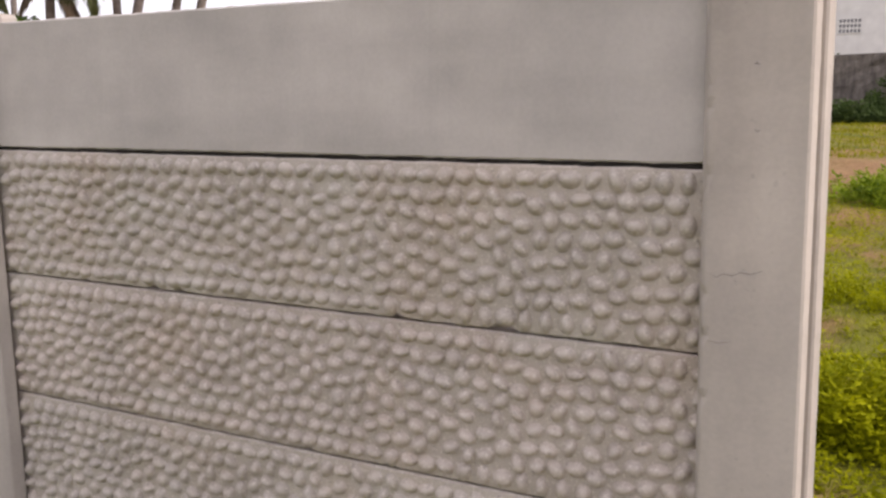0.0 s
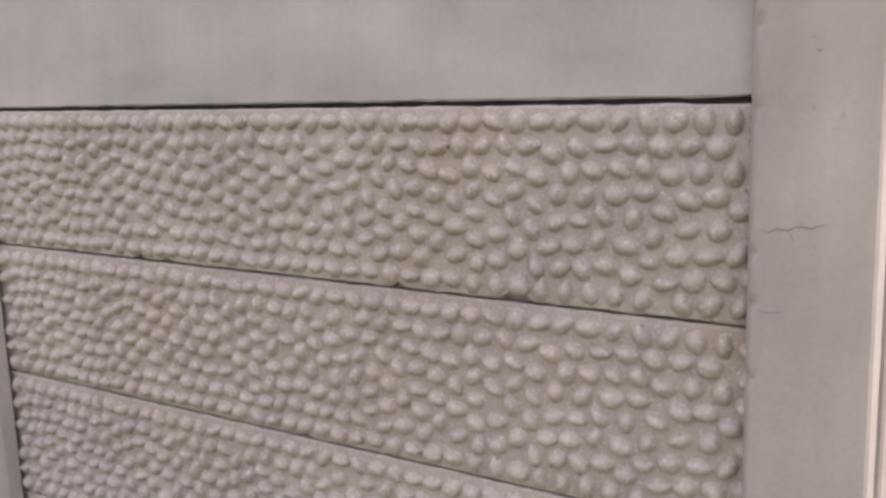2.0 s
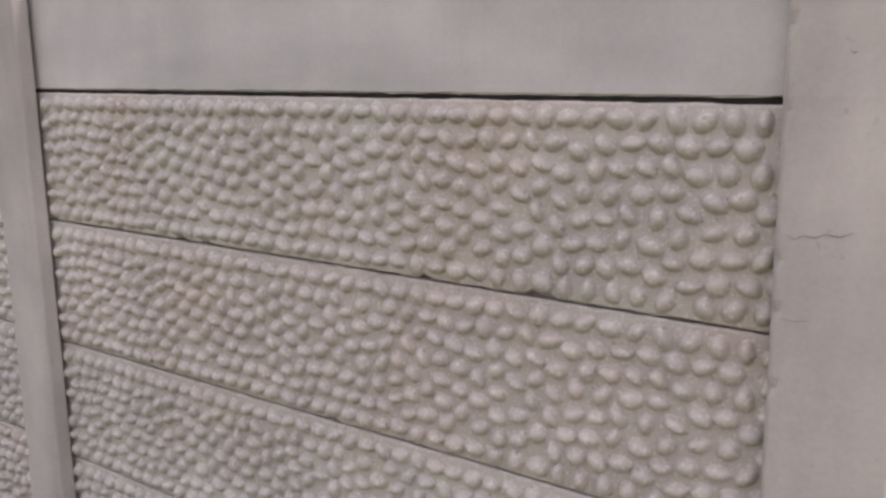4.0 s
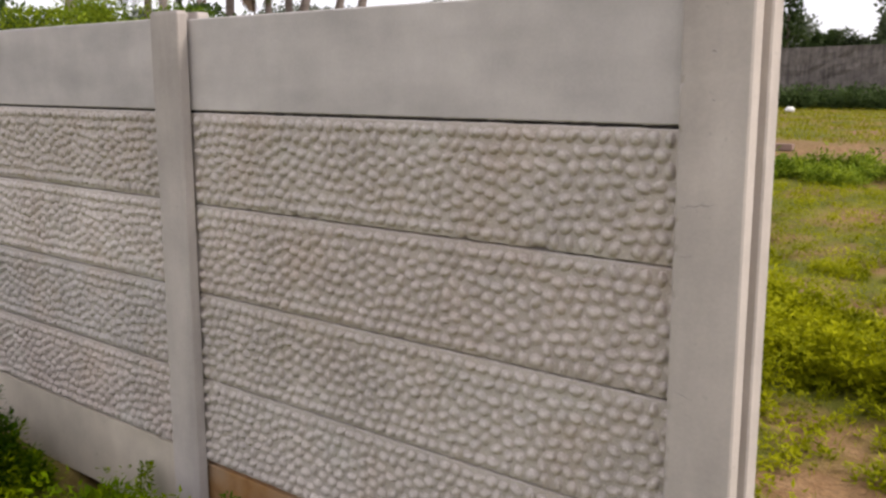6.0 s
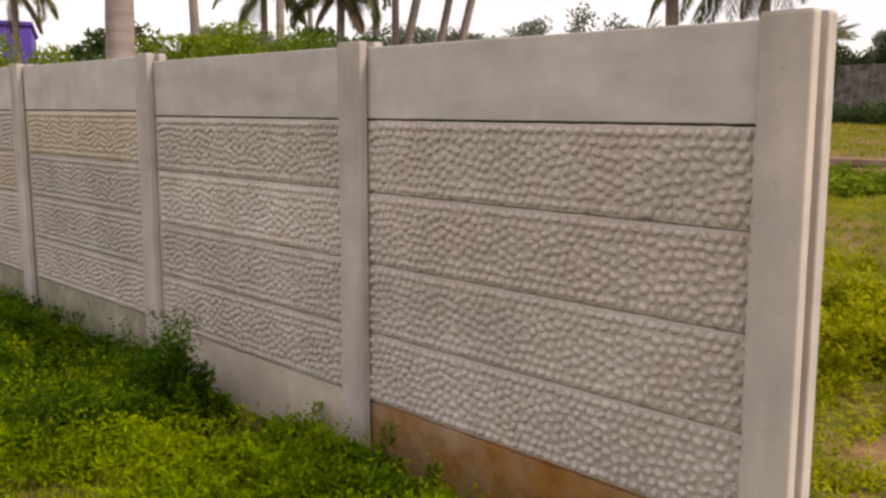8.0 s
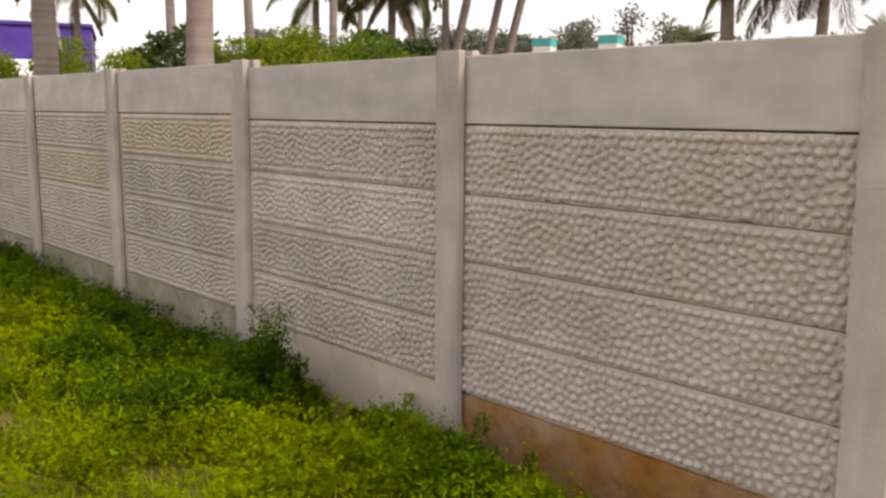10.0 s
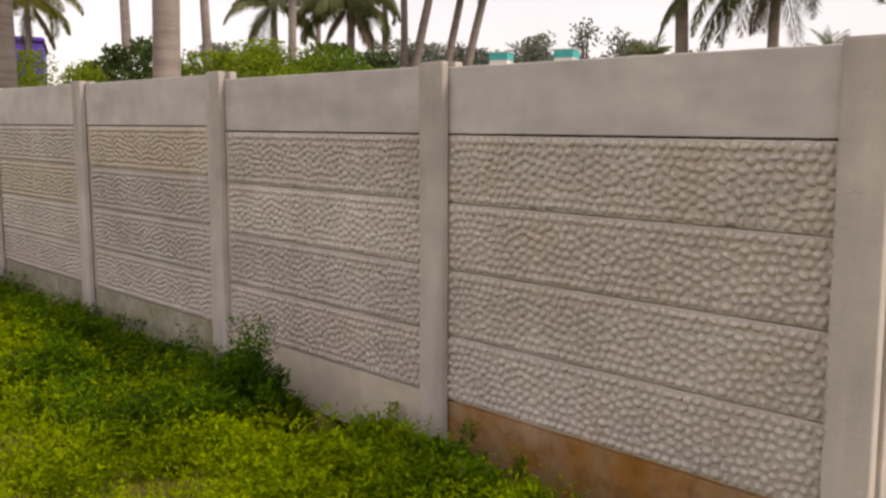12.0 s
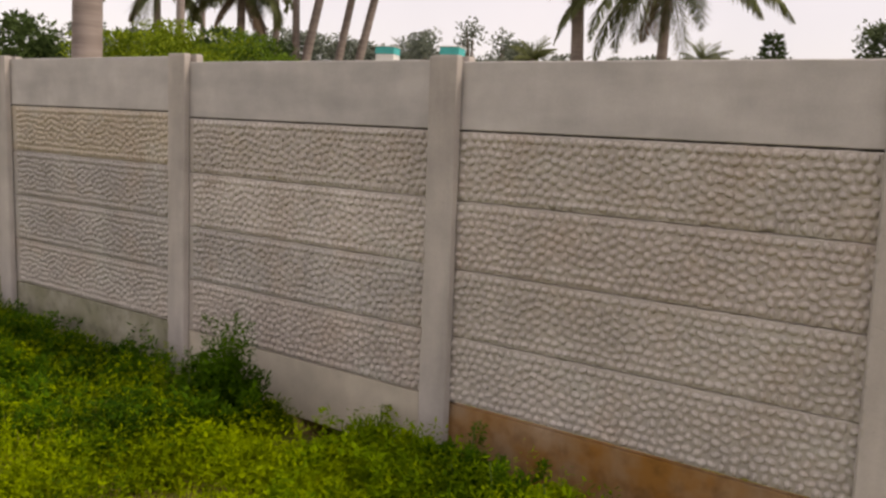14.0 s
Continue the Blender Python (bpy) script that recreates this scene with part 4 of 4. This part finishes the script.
# distant trees, haze carried by their pale leaf colour
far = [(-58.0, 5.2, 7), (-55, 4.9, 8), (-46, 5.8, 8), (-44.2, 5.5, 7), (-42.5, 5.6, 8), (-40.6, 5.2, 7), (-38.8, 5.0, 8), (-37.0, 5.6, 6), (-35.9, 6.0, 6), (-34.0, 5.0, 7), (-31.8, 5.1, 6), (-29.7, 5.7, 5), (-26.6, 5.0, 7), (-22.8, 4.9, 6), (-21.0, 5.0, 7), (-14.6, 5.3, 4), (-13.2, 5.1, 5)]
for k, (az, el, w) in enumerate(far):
    tree(az, 80.0, 1.5 + 80 * math.tan(radians(el - 0.15)), w * 0.85, 60 + k, M_TREE_FAR_HAZE, 0.42, 3200, label="distant tree in haze-lightened green beyond the wall", name="tree", category="tree", clumps=18)
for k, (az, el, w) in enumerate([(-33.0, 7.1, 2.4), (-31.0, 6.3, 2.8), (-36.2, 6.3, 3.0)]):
    tree(az, 76.0, 1.5 + 76 * math.tan(radians(el)), w, 90 + k, M_TREE_FAR_HAZE, 0.4, 420, low=0.45, label="thin distant tree in haze-lightened green with a sparse crown", name="tree", category="tree", clumps=11)
tiered_tree(-13.5, 47.0, 7.3, 1.0)
tree(-11.2, 48.0, 5.0, 2.4, 95, M_TREE, 0.24, 4000, label=D, name="tree", category="tree")
tree(2.2, 43.6, 3.1, 1.7, 98, M_TREE, 0.16, 2600, low=0.0, label="dark shrub growing against the old wall")
# trees past the old wall, mostly with the haze-lightened leaf colour
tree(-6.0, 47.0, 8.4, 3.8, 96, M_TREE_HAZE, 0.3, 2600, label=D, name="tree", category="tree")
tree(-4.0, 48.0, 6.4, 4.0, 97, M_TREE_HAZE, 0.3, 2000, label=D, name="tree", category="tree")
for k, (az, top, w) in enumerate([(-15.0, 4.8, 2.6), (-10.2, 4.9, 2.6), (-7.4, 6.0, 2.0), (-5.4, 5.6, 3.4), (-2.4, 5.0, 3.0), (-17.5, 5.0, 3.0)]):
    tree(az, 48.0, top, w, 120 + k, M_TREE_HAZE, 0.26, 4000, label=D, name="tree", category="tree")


# ---------- far masonry wall, buildings, loose slabs ----------
def far_wall():
    """An old rough masonry wall across the field, uneven along its top."""
    q = np.random.default_rng(77)
    xs = np.linspace(-30, 18, 120)
    top = 4.33 + 0.018 * np.clip(xs + 9, 0, 20) + 0.05 * np.cumsum(q.normal(0, 0.25, 120)) * 0.3
    rows = 12
    verts, faces = [], []
    for j in range(rows + 1):
        for k, x in enumerate(xs):
            verts.append((x, 42.0 + q.normal(0, 0.035), 1.0 + (top[k] - 1.0) * j / rows))
    for x, tz in zip(xs, top):
        verts.append((x, 42.35, tz))
    for x in xs:
        verts.append((x, 42.35, 1.0))
    m = len(xs)
    for j in range(rows + 2):
        for k in range(m - 1):
            a = j * m + k
            faces.append((a, a + 1, a + m + 1, a + m))
    tagged(put("wall_far", mesh_of("wall_far", verts, faces, M_FARWALL)), "dark weathered rough masonry boundary wall across the field", "wall", kind="structure")


far_wall()


def violet_house():
    x, y = bearing(-68.3, 46)
    t = thing("house", (x, y, -0.1), "violet painted flat-roofed house behind the palms", "house")
    ang = radians(67)
    t.rotation_euler = (0, 0, ang)
    put("wall", bm_mesh("wall", block(-16, 0, 0, 8, 0, 5.75, 0.03), M_PURPLE), t)
    put("roof", bm_mesh("roof", block(-16.1, 0.12, -0.12, 8.1, 5.75, 5.95, 0.03), M_PURPLE), t)
    put("roof_sign", bm_mesh("roof_sign", block(-9, -5.0, 0.2, 0.5, 5.95, 6.7, 0.03), M_YELLOWP), t, "plain yellow board on the roof")
    s = thing("white_shed", (*bearing(-74.0, 30), -0.1), "small white shed beside the violet house", "shed")
    put("wall", bm_mesh("wall", block(-1.2, 0.6, 0, 2, 0, 2.6, 0.02), M_WHITE), s)
    bm = bmesh.new()
    pts = [(-1.4, -0.2, 2.6), (0.8, -0.2, 2.6), (-0.3, -0.2, 3.25), (-1.4, 2.2, 2.6), (0.8, 2.2, 2.6), (-0.3, 2.2, 3.25)]
    v = [bm.verts.new(p) for p in pts]
    for f in ((0, 1, 2), (5, 4, 3), (0, 2, 5, 3), (2, 1, 4, 5), (1, 0, 3, 4)):
        bm.faces.new([v[k] for k in f])
    put("roof", bm_mesh("roof", bm, M_WHITE), s)
    px, py = bearing(-69.8, 40)
    p = thing("slanting_pole", (px, py, -0.1), "white slanting pole before the violet house", "pole")
    put("pole", tube_mesh("pole", [(0.9, 0, 0), (0.0, 0, 3.2), (-0.85, 0, 5.6)], [0.07, 0.07, 0.06], M_WHITE, 8), p)


violet_house()


def roof_block(az_l, az_r, zt, zm):
    """A white stair head with a turquoise painted band round its top."""
    x0, y0 = bearing(az_l, 72)
    x1, y1 = bearing(az_r, 72)
    w = math.hypot(x1 - x0, y1 - y0)
    t = thing("stair_tower", (x0, y0, 0), "white stair tower with a turquoise band", "building", "white towers beyond the wall")
    t.rotation_euler = (0, 0, math.atan2(y1 - y0, x1 - x0) - 0.35)
    put("wall", bm_mesh("wall", block(0, w * 0.78, 0, w * 0.8, 0, zm, 0.03), M_WHITE), t)
    put("band", bm_mesh("band", block(-0.03, w * 0.78 + 0.03, -0.03, w * 0.8 + 0.03, zm, zt, 0.03), M_TEAL), t, "turquoise painted band")
    put("roof", bm_mesh("roof", block(-0.12, w * 0.78 + 0.12, -0.12, w * 0.8 + 0.12, zt, zt + 0.07, 0.02), M_WHITE), t)


roof_block(-39.5, -37.85, 8.2, 7.58)
roof_block(-35.1, -33.4, 8.45, 7.8)


def white_block():
    x, y = bearing(1.0, 56)
    t = thing("building", (x, y, 1.5), "white building with a small grid vent beyond the old wall", "building")
    put("wall", bm_mesh("wall", block(-4.2, 12, 0, 8, 0, 7.45, 0.03), M_WHITE), t)
    put("roof", bm_mesh("roof", block(-4.4, 12.2, -0.2, 8.2, 7.45, 7.75, 0.03), M_SLAB), t)
    v = put("vent", bm_mesh("vent", block(-1.48, -0.23, -0.04, 0.0, 4.95, 5.9, 0.01), M_WHITE), t)
    for a in range(6):
        for b in range(3):
            put("opening", bm_mesh("opening", block(-1.43 + a * 0.2, -1.3 + a * 0.2, -0.05, -0.02, 5.02 + b * 0.29, 5.2 + b * 0.29, 0.0), M_DARKVENT), v)


white_block()


def slabs_lying():
    for k, (az, d, w, turn) in enumerate([(-13.6, 20.5, 1.3, 5), (-15.9, 17.3, 0.75, -4)]):
        x, y = bearing(az, d)
        z = float(rise(np.array(x), np.array(y)))
        t = thing("concrete_slab", (x, y, z), "weathered concrete slab lying on the dirt track", "slab", "slabs on the track")
        t.rotation_euler = (0, 0, radians(turn))
        put("slab", bm_mesh("slab", block(-w, w * 0.4, -0.2, 0.2, 0.0, 0.14, 0.015), M_SLAB), t)
    x, y = bearing(-12.9, 39)
    bm = bmesh.new()
    bmesh.ops.create_icosphere(bm, subdivisions=2, radius=0.16, matrix=Matrix.Diagonal((1.4, 1, 0.9, 1)))
    q = np.random.default_rng(3)
    for v in bm.verts:
        v.co *= q.uniform(0.8, 1.2)
    s = tagged(put("white_sack", bm_mesh("white_sack", bm, M_WHITE, True)), "crumpled white sack lying at the grass edge", "sack")
    s.location = (x, y, float(rise(np.array(x), np.array(y))) + 0.08)


slabs_lying()

# ---------- single pebbles of the two nearest bays ----------
for t, dx, material in LATER:
    if material.name not in DOME_MESH:
        DOME_MESH[material.name] = [mesh_of("pebble", dv, df, material, True) for dv, df in DOMES]
    for k, (x, z, a, b, turn, h) in enumerate(NEAR):
        ob = bpy.data.objects.new("pebble", DOME_MESH[material.name][k % 6])
        scene.collection.objects.link(ob)
        ob.parent = t
        ob.location, ob.rotation_euler, ob.scale = (x + dx, 0, z), (0, -turn, 0), (a, h, b)
